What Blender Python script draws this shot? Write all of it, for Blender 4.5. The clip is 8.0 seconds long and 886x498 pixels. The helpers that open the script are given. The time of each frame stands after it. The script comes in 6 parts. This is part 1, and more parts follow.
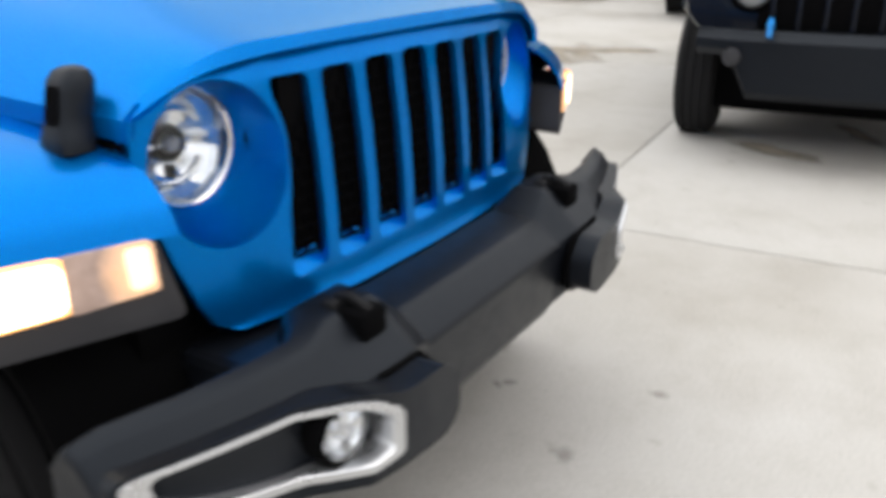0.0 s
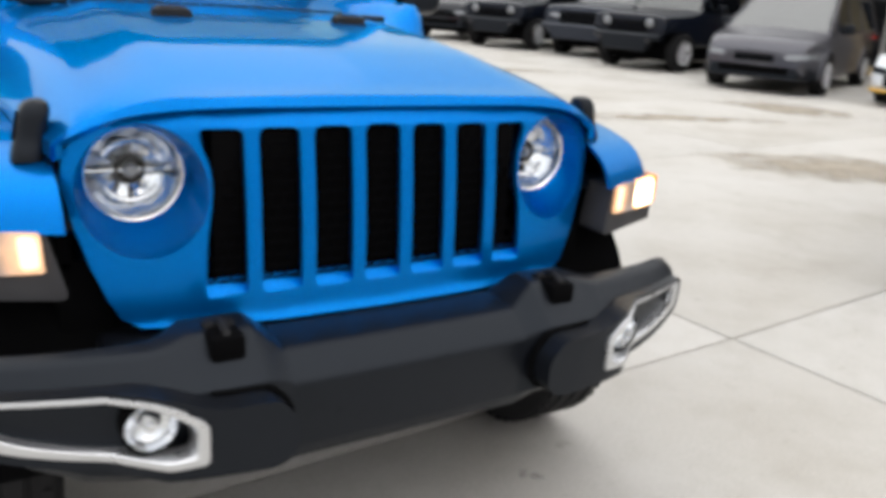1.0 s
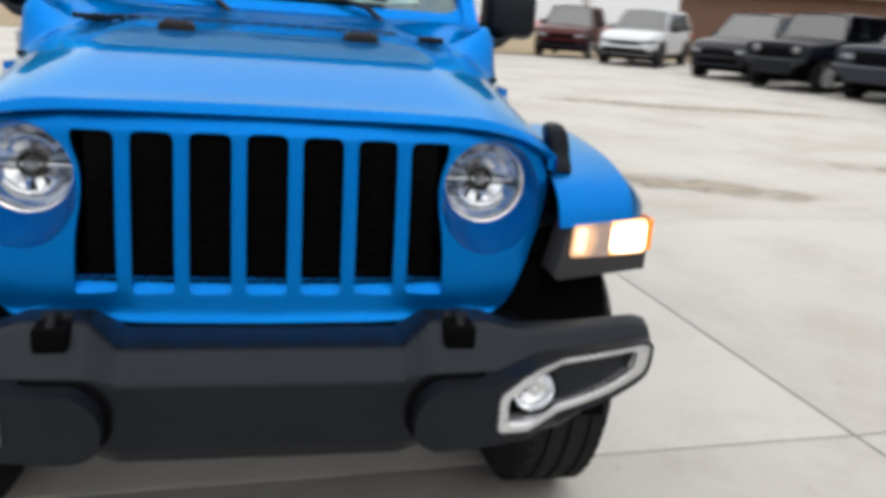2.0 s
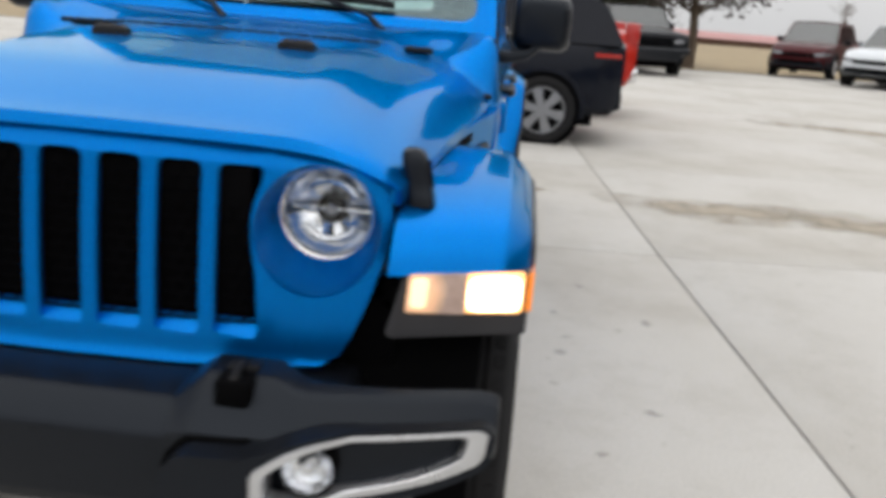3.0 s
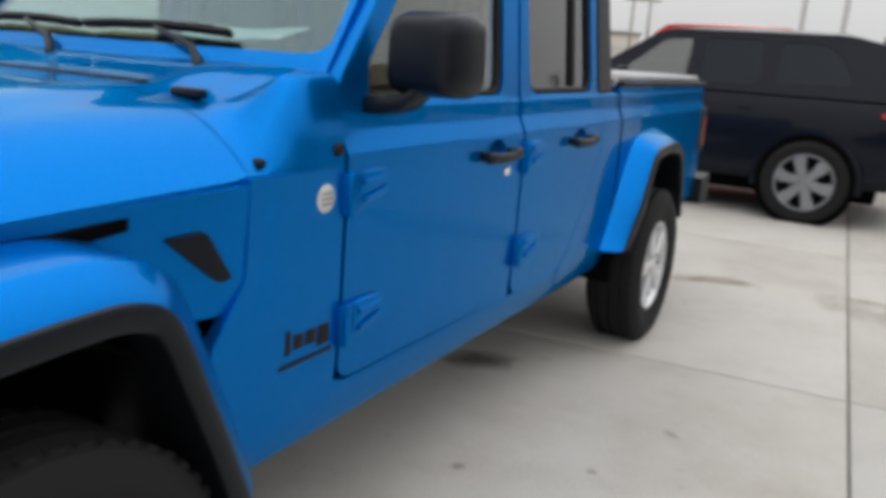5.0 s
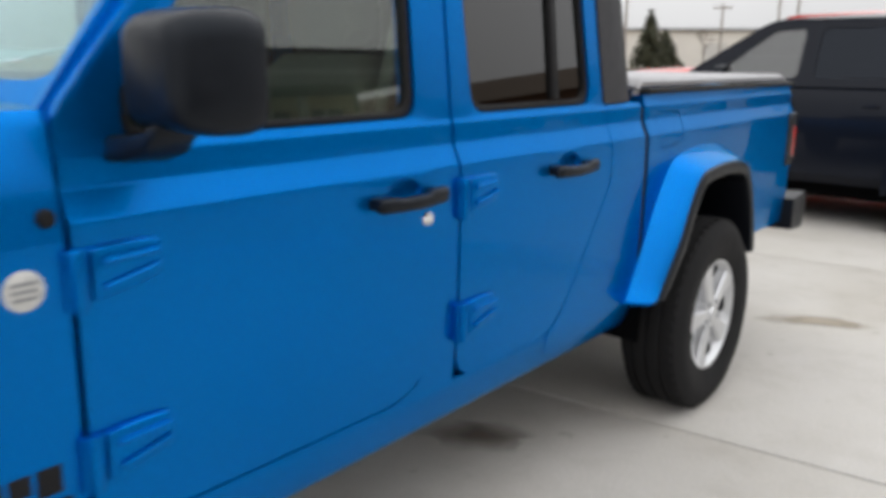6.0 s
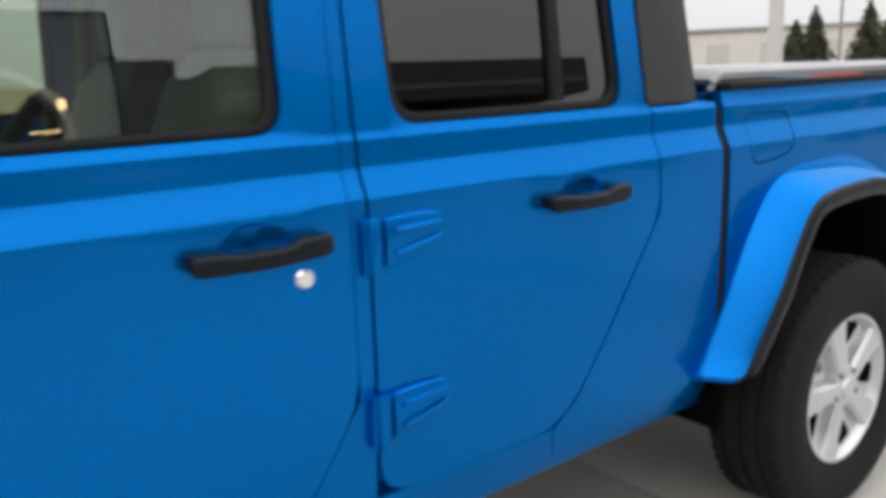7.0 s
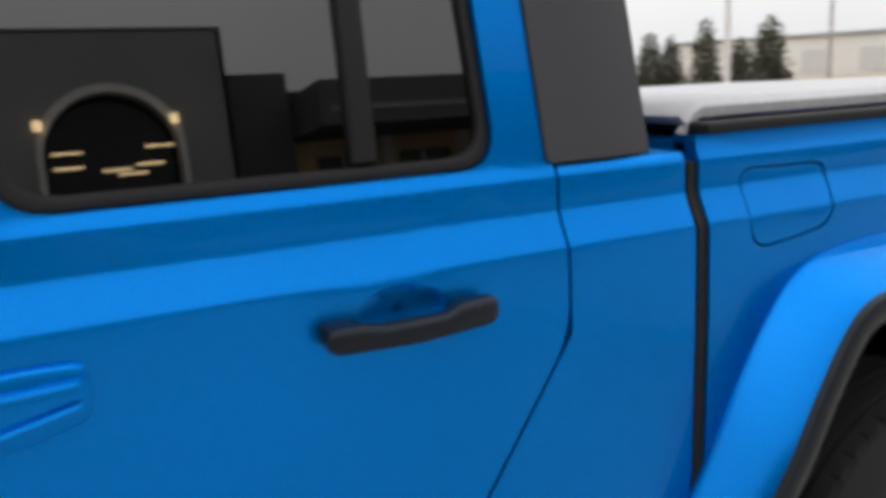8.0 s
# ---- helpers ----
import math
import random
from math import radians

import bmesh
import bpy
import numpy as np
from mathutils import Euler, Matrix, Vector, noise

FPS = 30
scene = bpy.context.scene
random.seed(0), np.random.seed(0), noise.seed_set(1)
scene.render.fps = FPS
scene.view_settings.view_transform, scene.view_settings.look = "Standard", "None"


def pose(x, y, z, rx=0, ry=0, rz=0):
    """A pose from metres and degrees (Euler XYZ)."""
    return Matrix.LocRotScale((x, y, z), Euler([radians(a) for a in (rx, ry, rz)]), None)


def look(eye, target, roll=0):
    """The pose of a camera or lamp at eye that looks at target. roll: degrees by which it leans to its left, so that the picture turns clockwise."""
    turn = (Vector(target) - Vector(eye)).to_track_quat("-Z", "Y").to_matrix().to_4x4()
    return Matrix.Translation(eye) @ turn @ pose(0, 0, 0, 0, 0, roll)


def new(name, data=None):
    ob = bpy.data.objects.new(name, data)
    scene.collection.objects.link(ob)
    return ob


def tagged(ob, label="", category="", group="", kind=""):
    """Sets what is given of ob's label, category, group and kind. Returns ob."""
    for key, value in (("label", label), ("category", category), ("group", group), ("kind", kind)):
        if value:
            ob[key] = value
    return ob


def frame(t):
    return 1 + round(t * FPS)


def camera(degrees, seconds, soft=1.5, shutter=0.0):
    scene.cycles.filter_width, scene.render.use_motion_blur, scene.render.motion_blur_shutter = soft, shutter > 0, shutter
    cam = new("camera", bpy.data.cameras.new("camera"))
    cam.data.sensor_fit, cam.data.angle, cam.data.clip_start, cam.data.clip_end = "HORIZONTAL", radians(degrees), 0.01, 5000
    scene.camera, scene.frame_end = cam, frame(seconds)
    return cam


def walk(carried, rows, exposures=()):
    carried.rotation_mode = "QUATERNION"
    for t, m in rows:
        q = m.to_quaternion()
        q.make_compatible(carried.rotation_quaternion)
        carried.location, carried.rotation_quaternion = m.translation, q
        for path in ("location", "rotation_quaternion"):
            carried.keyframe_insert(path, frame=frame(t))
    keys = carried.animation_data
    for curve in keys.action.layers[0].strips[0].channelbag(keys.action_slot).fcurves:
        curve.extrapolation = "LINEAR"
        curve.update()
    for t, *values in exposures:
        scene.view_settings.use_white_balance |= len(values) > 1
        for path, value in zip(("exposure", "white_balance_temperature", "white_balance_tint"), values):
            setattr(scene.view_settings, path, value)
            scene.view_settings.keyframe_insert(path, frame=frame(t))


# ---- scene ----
cam = camera(57.0, 8.0, soft=4.8, shutter=0.5)
PATH = [
    (0, (-1.369, -1.385, 1.303), (0.217, -0.408, 0.573), -0.0),
    (0.5, (-1.129, -1.739, 1.32), (0.285, -0.481, 0.672), 3.7),
    (1, (-0.839, -2.048, 1.351), (0.198, -0.439, 0.77), 3.9),
    (1.2, (-0.694, -2.127, 1.324), (0.286, -0.477, 0.761), 4.6),
    (2.3, (0.276, -2.227, 1.363), (0.464, -0.314, 0.809), 3.4),
    (2.5, (0.445, -2.184, 1.374), (0.531, -0.27, 0.802), 3.1),
    (3, (0.855, -1.961, 1.385), (0.721, -0.042, 0.836), 4.7),
    (3.3, (1.055, -1.811, 1.376), (0.848, 0.102, 0.832), 5.2),
    (3.5, (1.23, -1.713, 1.361), (0.883, 0.183, 0.828), 5.5),
    (4, (1.583, -1.433, 1.395), (0.986, 0.405, 0.881), 5.6),
    (4.5, (1.783, -1.037, 1.422), (1.012, 0.744, 0.938), 5.0),
    (4.7, (1.828, -0.882, 1.413), (1.009, 0.879, 0.932), 4.8),
    (5.8, (2.047, 0.11, 1.384), (0.848, 1.647, 0.937), 0.8),
    (6, (2.05, 0.287, 1.41), (0.831, 1.806, 0.955), 0.5),
    (6.5, (2.079, 0.752, 1.39), (0.634, 2.064, 0.952), -1.5),
    (7, (2.002, 1.152, 1.362), (0.448, 2.338, 0.939), -2.1),
    (7.5, (1.863, 1.565, 1.365), (0.276, 2.715, 0.963), -2.5),
    (8, (1.742, 2.001, 1.388), (0.012, 2.925, 0.997), -2.8),
]
EXPOSURES = [(0, 0.03), (0.5, 0.03), (1.2, 0.06), (2.3, -0.19), (2.5, -0.22), (3.0, -0.26), (4.0, -0.33), (4.7, -0.32), (5.8, -0.12), (6.5, 0.0), (8, 0.06)]
walk(cam, [(t, look(eye, target, roll)) for t, eye, target, roll in PATH], EXPOSURES)

# ---------------------------------------------------------------- light
world = bpy.data.worlds.new("overcast_sky")
scene.world = world
world.use_nodes = True
wn, wl = world.node_tree.nodes, world.node_tree.links
sky = wn.new("ShaderNodeTexSky")
sky.sky_type = "NISHITA"
sky.sun_disc = False
SUN_EL, SUN_AZ = radians(48), radians(160)
sky.sun_elevation, sky.sun_rotation = SUN_EL, SUN_AZ
sky.dust_density, sky.air_density = 6.0, 1.0
# thick cloud: brighter overhead than at the horizon, nearly grey
geo = wn.new("ShaderNodeTexCoord")
sep = wn.new("ShaderNodeSeparateXYZ")
ramp = wn.new("ShaderNodeValToRGB")
wl.new(geo.outputs["Generated"], sep.inputs[0])
wl.new(sep.outputs["Z"], ramp.inputs[0])
cr = ramp.color_ramp
cr.elements[0].position, cr.elements[0].color = 0.0, (9.0, 9.0, 9.1, 1)
cr.elements[1].position, cr.elements[1].color = 1.0, (24.6, 24.5, 24.5, 1)
cloud = wn.new("ShaderNodeTexNoise")
cloud.inputs["Scale"].default_value = 2.2
cloud.inputs["Detail"].default_value = 5
wl.new(geo.outputs["Generated"], cloud.inputs["Vector"])
cmap = wn.new("ShaderNodeMapRange")
cmap.inputs["To Min"].default_value, cmap.inputs["To Max"].default_value = 0.82, 1.15
wl.new(cloud.outputs["Fac"], cmap.inputs["Value"])
cm = wn.new("ShaderNodeMixRGB")
cm.blend_type, cm.inputs[0].default_value = "MULTIPLY", 1.0
wl.new(ramp.outputs[0], cm.inputs[1])
wl.new(cmap.outputs[0], cm.inputs[2])
mixs = wn.new("ShaderNodeMixRGB")
mixs.inputs[0].default_value = 0.85
wl.new(sky.outputs[0], mixs.inputs[1])
wl.new(cm.outputs[0], mixs.inputs[2])
bg = wn["Background"]
bg.inputs["Strength"].default_value = 0.1
wl.new(mixs.outputs[0], bg.inputs["Color"])

sun = new("sun", bpy.data.lights.new("sun", "SUN"))
sun.data.energy, sun.data.angle, sun.data.color = 0.6, radians(85), (1, 0.97, 0.93)
sun.matrix_world = pose(0, 0, 20, 42, 0, 200)


# ---------------------------------------------------------------- materials
def mat(name, color, rough=0.5, metal=0.0, coat=0.0, noise_scale=0.0, vary=0.0, bump=0.0, bump_scale=0.0, emit=None, power=0.0,
        alpha=1.0, trans=0.0, ior=1.45, spec=0.5):
    m = bpy.data.materials.new(name)
    m.use_nodes = True
    n, l = m.node_tree.nodes, m.node_tree.links
    b = n["Principled BSDF"]
    b.inputs["Base Color"].default_value = (*color, 1)
    b.inputs["Roughness"].default_value = rough
    b.inputs["Metallic"].default_value = metal
    b.inputs["Coat Weight"].default_value = coat
    b.inputs["Coat Roughness"].default_value = 0.03
    b.inputs["Transmission Weight"].default_value = trans
    b.inputs["IOR"].default_value = ior
    b.inputs["Alpha"].default_value = alpha
    b.inputs["Specular IOR Level"].default_value = spec
    if emit:
        b.inputs["Emission Color"].default_value = (*emit, 1)
        b.inputs["Emission Strength"].default_value = power
    tc = n.new("ShaderNodeTexCoord")
    if vary:
        t1, t2 = n.new("ShaderNodeTexNoise"), n.new("ShaderNodeTexNoise")
        t1.inputs["Scale"].default_value, t2.inputs["Scale"].default_value = noise_scale, noise_scale * 9
        t1.inputs["Detail"].default_value = t2.inputs["Detail"].default_value = 4
        add = n.new("ShaderNodeMath")
        add.operation = "ADD"
        mr = n.new("ShaderNodeMapRange")
        mr.inputs["From Min"].default_value, mr.inputs["From Max"].default_value = 0.6, 1.4
        mr.inputs["To Min"].default_value, mr.inputs["To Max"].default_value = 1 - vary, 1 + vary
        mx = n.new("ShaderNodeMixRGB")
        mx.blend_type, mx.inputs[0].default_value = "MULTIPLY", 1
        mx.inputs[1].default_value = (*color, 1)
        for t in (t1, t2):
            l.new(tc.outputs["Object"], t.inputs["Vector"])
        l.new(t1.outputs["Fac"], add.inputs[0])
        l.new(t2.outputs["Fac"], add.inputs[1])
        l.new(add.outputs[0], mr.inputs["Value"])
        l.new(mr.outputs[0], mx.inputs[2])
        l.new(mx.outputs[0], b.inputs["Base Color"])
        rr = n.new("ShaderNodeMapRange")
        rr.inputs["From Min"].default_value, rr.inputs["From Max"].default_value = 0.6, 1.4
        rr.inputs["To Min"].default_value, rr.inputs["To Max"].default_value = max(0.0, rough - min(0.12, rough * 0.3)), min(1.0, rough + min(0.12, rough * 0.3))
        l.new(add.outputs[0], rr.inputs["Value"])
        l.new(rr.outputs[0], b.inputs["Roughness"])
    if bump:
        t3, bp = n.new("ShaderNodeTexNoise"), n.new("ShaderNodeBump")
        t3.inputs["Scale"].default_value, t3.inputs["Detail"].default_value = bump_scale, 3
        bp.inputs["Strength"].default_value, bp.inputs["Distance"].default_value = bump, 0.002
        l.new(tc.outputs["Object"], t3.inputs["Vector"])
        l.new(t3.outputs["Fac"], bp.inputs["Height"])
        l.new(bp.outputs[0], b.inputs["Normal"])
    return m


BLUE = mat("blue_paint", (0.0, 0.156, 0.528), 0.29, 0.80, 0.9, 900, 0.05, spec=0.0)
BLUE.node_tree.nodes["Principled BSDF"].inputs["Coat IOR"].default_value = 1.135
BLUE.node_tree.nodes["Principled BSDF"].inputs["Coat Roughness"].default_value = 0.012
BLUE.node_tree.nodes["Principled BSDF"].inputs["Specular Tint"].default_value = (0.02, 0.72, 0.80, 1)
PLASTIC = mat("black_textured_plastic", (0.0050, 0.0058, 0.0082), 0.36, 0, 0, 30, 0.15, 0.12, 900, spec=0.30)
PLASTIC.node_tree.nodes["Principled BSDF"].inputs["Specular Tint"].default_value = (0.78, 0.88, 1.0, 1)
TRIM = mat("dark_grey_plastic", (0.032, 0.032, 0.036), 0.55, 0, 0, 25, 0.12, 0.2, 700, spec=0.35)
RUBBER = mat("black_rubber", (0.007, 0.007, 0.008), 0.6, 0, 0, 20, 0.2, spec=0.3)
TYRE = mat("tyre_rubber", (0.011, 0.011, 0.012), 0.8, 0, 0, 12, 0.3, 0.3, 200, spec=0.25)
SILVER = mat("silver_painted_plastic", (0.60, 0.61, 0.63), 0.30, 0.85, 0.2, 3, 0.03)
ALLOY = mat("silver_alloy", (0.62, 0.63, 0.65), 0.36, 0.6, 0.3, 20, 0.06)
DARKALLOY = mat("grey_machined_alloy", (0.28, 0.29, 0.31), 0.35, 0.7, 0, 20, 0.1)
CHROME = mat("chrome", (0.82, 0.83, 0.85), 0.12, 1.0)
REFLECT = mat("bright_lamp_reflector", (0.80, 0.82, 0.85), 0.14, 0.85, 0.5, 70, 0.10)
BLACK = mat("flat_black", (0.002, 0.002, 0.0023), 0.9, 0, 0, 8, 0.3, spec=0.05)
MESHB = mat("black_grille_mesh", (0.0016, 0.0016, 0.0020), 0.7, 0, 0, 40, 0.2, spec=0.03)
METAL = mat("raw_steel", (0.16, 0.13, 0.11), 0.55, 0.6, 0, 15, 0.4)
LIT = mat("lit_marker_lamp", (1, 0.85, 0.6), 0.2, emit=(1.0, 0.80, 0.52), power=6.0)
LITSOFT = mat("faintly_lit_marker_lens", (0.34, 0.26, 0.23), 0.12, 0, 0.6, 40, 0.35, emit=(1.0, 0.50, 0.24), power=0.30)
BULB = mat("warm_lit_bulb", (1, 0.8, 0.6), 0.2, emit=(1.0, 0.66, 0.36), power=1.1)
GLOW = mat("warm_lit_lens_edge", (0.9, 0.5, 0.2), 0.2, emit=(1.0, 0.46, 0.14), power=1.5)
AMBER = mat("amber_lens", (0.85, 0.22, 0.01), 0.15, 0, 0.5, 60, 0.1, emit=(1.0, 0.30, 0.02), power=0.42)
REDLENS = mat("red_lens", (0.42, 0.02, 0.015), 0.15, 0, 0.6, 60, 0.1)
BADGE = mat("white_badge_enamel", (0.62, 0.62, 0.60), 0.3, 0.2, 0.4, 60, 0.08)
BADGEGREY = mat("grey_badge_relief", (0.30, 0.31, 0.32), 0.35, 0.5, 0, 60, 0.1)
SEAT = mat("grey_seat_cloth", (0.20, 0.20, 0.19), 0.85, 0, 0, 60, 0.2)
SEATLIGHT = mat("pale_belt_webbing", (0.30, 0.31, 0.29), 0.8, 0, 0, 60, 0.15)
DASH = mat("black_dashboard", (0.02, 0.02, 0.021), 0.6, 0, 0, 40, 0.15)
PAPER = mat("pale_paper_sheet", (0.80, 0.88, 0.88), 0.7, 0, 0, 30, 0.05)
COVER = mat("dusty_grey_vinyl_cover", (0.34, 0.34, 0.355), 0.6, 0, 0, 6, 0.15, 0.4, 300)



def lamp_glow(m, x0, x1, z0, z1, hot, edge, p_hot, p_edge):
    """Light that is strongest in the middle of the lens (half width x0..x1, height z0..z1) and warmer at its rim."""
    n, l = m.node_tree.nodes, m.node_tree.links
    b = n["Principled BSDF"]
    tc, sp, ab = n.new("ShaderNodeTexCoord"), n.new("ShaderNodeSeparateXYZ"), n.new("ShaderNodeMath")
    ab.operation = "ABSOLUTE"
    l.new(tc.outputs["Object"], sp.inputs[0])
    l.new(sp.outputs["X"], ab.inputs[0])
    sq = []
    for src, a, c in ((ab.outputs[0], x0, x1), (sp.outputs["Z"], z0, z1)):
        mr, pw = n.new("ShaderNodeMapRange"), n.new("ShaderNodeMath")
        mr.clamp = False
        mr.inputs["From Min"].default_value, mr.inputs["From Max"].default_value = a, c
        mr.inputs["To Min"].default_value, mr.inputs["To Max"].default_value = -1, 1
        pw.operation = "MULTIPLY"
        l.new(src, mr.inputs["Value"])
        l.new(mr.outputs[0], pw.inputs[0])
        l.new(mr.outputs[0], pw.inputs[1])
        sq.append(pw)
    ad, nz, ad2, cr = n.new("ShaderNodeMath"), n.new("ShaderNodeTexNoise"), n.new("ShaderNodeMath"), n.new("ShaderNodeValToRGB")
    nz.inputs["Scale"].default_value = 60
    l.new(tc.outputs["Object"], nz.inputs["Vector"])
    l.new(sq[0].outputs[0], ad.inputs[0])
    l.new(sq[1].outputs[0], ad.inputs[1])
    ad2.operation, ad2.inputs[2].default_value = "MULTIPLY_ADD", -0.25
    ad2.inputs[1].default_value = 0.5
    l.new(nz.outputs["Fac"], ad2.inputs[0])
    ad3 = n.new("ShaderNodeMath")
    l.new(ad.outputs[0], ad3.inputs[0])
    l.new(ad2.outputs[0], ad3.inputs[1])
    half_ = n.new("ShaderNodeMath")
    half_.operation, half_.inputs[1].default_value = "MULTIPLY", 0.5
    l.new(ad3.outputs[0], half_.inputs[0])
    l.new(half_.outputs[0], cr.inputs[0])
    cr.color_ramp.elements[0].position, cr.color_ramp.elements[0].color = 0.25, (*[c * p_hot for c in hot], 1)
    cr.color_ramp.elements[1].position, cr.color_ramp.elements[1].color = 0.85, (*[c * p_edge for c in edge], 1)
    l.new(cr.outputs[0], b.inputs["Emission Color"])
    b.inputs["Emission Strength"].default_value = 1.0
    return m


lamp_glow(LIT, 0.800, 0.915, 0.830, 0.902, (1.0, 0.86, 0.62), (1.0, 0.56, 0.22), 7.0, 2.6)
lamp_glow(LITSOFT, 0.650, 0.752, 0.815, 0.930, (1.0, 0.52, 0.22), (1.0, 0.55, 0.36), 0.95, 0.10)


def glass(name, tint, rough=0.0, base=0.04, sheen=(1, 1, 1)):
    m = bpy.data.materials.new(name)
    m.use_nodes = True
    n, l = m.node_tree.nodes, m.node_tree.links
    n.remove(n["Principled BSDF"])
    tr, gl, mx, lw, pw, mr = (n.new(k) for k in ("ShaderNodeBsdfTransparent", "ShaderNodeBsdfGlossy", "ShaderNodeMixShader", "ShaderNodeLayerWeight", "ShaderNodeMath", "ShaderNodeMapRange"))
    tr.inputs[0].default_value = (*tint, 1)
    gl.inputs["Roughness"].default_value = rough
    gl.inputs["Color"].default_value = (*sheen, 1)
    lw.inputs["Blend"].default_value = 0.5
    pw.operation, pw.inputs[1].default_value = "POWER", 4.0
    mr.inputs["To Min"].default_value, mr.inputs["To Max"].default_value = base, 0.9
    l.new(lw.outputs["Facing"], pw.inputs[0])
    l.new(pw.outputs[0], mr.inputs["Value"])
    l.new(mr.outputs[0], mx.inputs[0])
    l.new(tr.outputs[0], mx.inputs[1])
    l.new(gl.outputs[0], mx.inputs[2])
    l.new(mx.outputs[0], n["Material Output"].inputs[0])
    return m


CLEAR = glass("clear_green_tinted_glass", (0.78, 0.83, 0.77), base=0.085)
SCREEN = glass("windshield_glass", (0.70, 0.79, 0.77), base=0.09, sheen=(0.75, 0.92, 1.0))
PRIVACY = glass("dark_privacy_glass", (0.06, 0.055, 0.05), base=0.085)
LENS = glass("clear_lamp_lens", (0.92, 0.93, 0.94))


# ---------------------------------------------------------------- building helpers
def finish(ob, smooth=True):
    if smooth:
        for p in ob.data.polygons:
            p.use_smooth = True
        ob.data.set_sharp_from_angle(angle=radians(32))
    return ob


# pressed panels whose broad faces stay flat up to their rolled edges
FLAT_PANELS = {"door", "rear_quarter", "bed_side", "sill", "cowl_side", "grille_panel", "fuel_door", "centre_pillar", "windshield_frame", "inner_wing", "rear_post", "bumper_pod", "window_seal"}


def part(name, bm, material, parent=None, label="", smooth=True):
    if isinstance(bm, bmesh.types.BMesh):
        bmesh.ops.recalc_face_normals(bm, faces=bm.faces)
        me = bpy.data.meshes.new(name)
        bm.to_mesh(me)
        bm.free()
    else:
        me = bm
    me.materials.clear()
    me.materials.append(material)
    ob = new(name, me)
    finish(ob, smooth)
    if name in FLAT_PANELS:
        wn = ob.modifiers.new("flat_faces", "WEIGHTED_NORMAL")
        wn.keep_sharp = True
    if parent:
        ob.parent = parent
    if label:
        ob["label"] = label
    return ob


def thing(name, label, category, at=None, group="", kind=""):
    ob = new(name)
    ob.empty_display_size = 0.2
    if at is not None:
        ob.matrix_world = at
    return tagged(ob, label, category, group, kind)


def mirrored(bm):
    out = bm.copy()
    for v in out.verts:
        v.co.x = -v.co.x
    bmesh.ops.reverse_faces(out, faces=out.faces)
    return out


def bevel(bm, w, angle=35, seg=2):
    es = [e for e in bm.edges if len(e.link_faces) == 2 and e.calc_face_angle(0) > radians(angle)]
    if es:
        bmesh.ops.bevel(bm, geom=es, offset=w, segments=seg, profile=0.5, affect="EDGES", clamp_overlap=True)
    return bm


def box(x0, x1, y0, y1, z0, z1, w=0.0, bm=None, seg=2):
    own = bmesh.new()
    vs = [own.verts.new((x, y, z)) for x in (x0, x1) for y in (y0, y1) for z in (z0, z1)]
    for f in ((0, 1, 3, 2), (4, 6, 7, 5), (0, 4, 5, 1), (2, 3, 7, 6), (0, 2, 6, 4), (1, 5, 7, 3)):
        own.faces.new([vs[i] for i in f])
    bmesh.ops.recalc_face_normals(own, faces=own.faces)
    if w:
        bevel(own, w, seg=seg)
    return joined(bm, own)


def joined(bm, own):
    if bm is None:
        return own
    me = bpy.data.meshes.new("tmp")
    own.to_mesh(me)
    own.free()
    bm.from_mesh(me)
    bpy.data.meshes.remove(me)
    return bm


def rounded(pts, r, seg=5):
    """A polygon with rounded corners; r is one radius or one for each corner."""
    out, n = [], len(pts)
    rs = r if isinstance(r, (list, tuple)) else [r] * n
    for i in range(n):
        p, a, b = Vector(pts[i]), Vector(pts[i - 1]), Vector(pts[(i + 1) % n])
        da, db = (a - p), (b - p)
        rr = min(rs[i], da.length * 0.49, db.length * 0.49)
        if rr < 1e-4:
            out.append(tuple(p))
            continue
        p0, p1 = p + da.normalized() * rr, p + db.normalized() * rr
        for k in range(seg + 1):
            t = k / seg
            q = p0 * (1 - t) ** 2 + p * 2 * t * (1 - t) + p1 * t * t
            out.append((q.x, q.y))
    return out


def ellipse(cx, cy, rx, ry, n=24, a0=0.0):
    return [(cx + rx * math.cos(a0 + 2 * math.pi * i / n), cy + ry * math.sin(a0 + 2 * math.pi * i / n)) for i in range(n)]


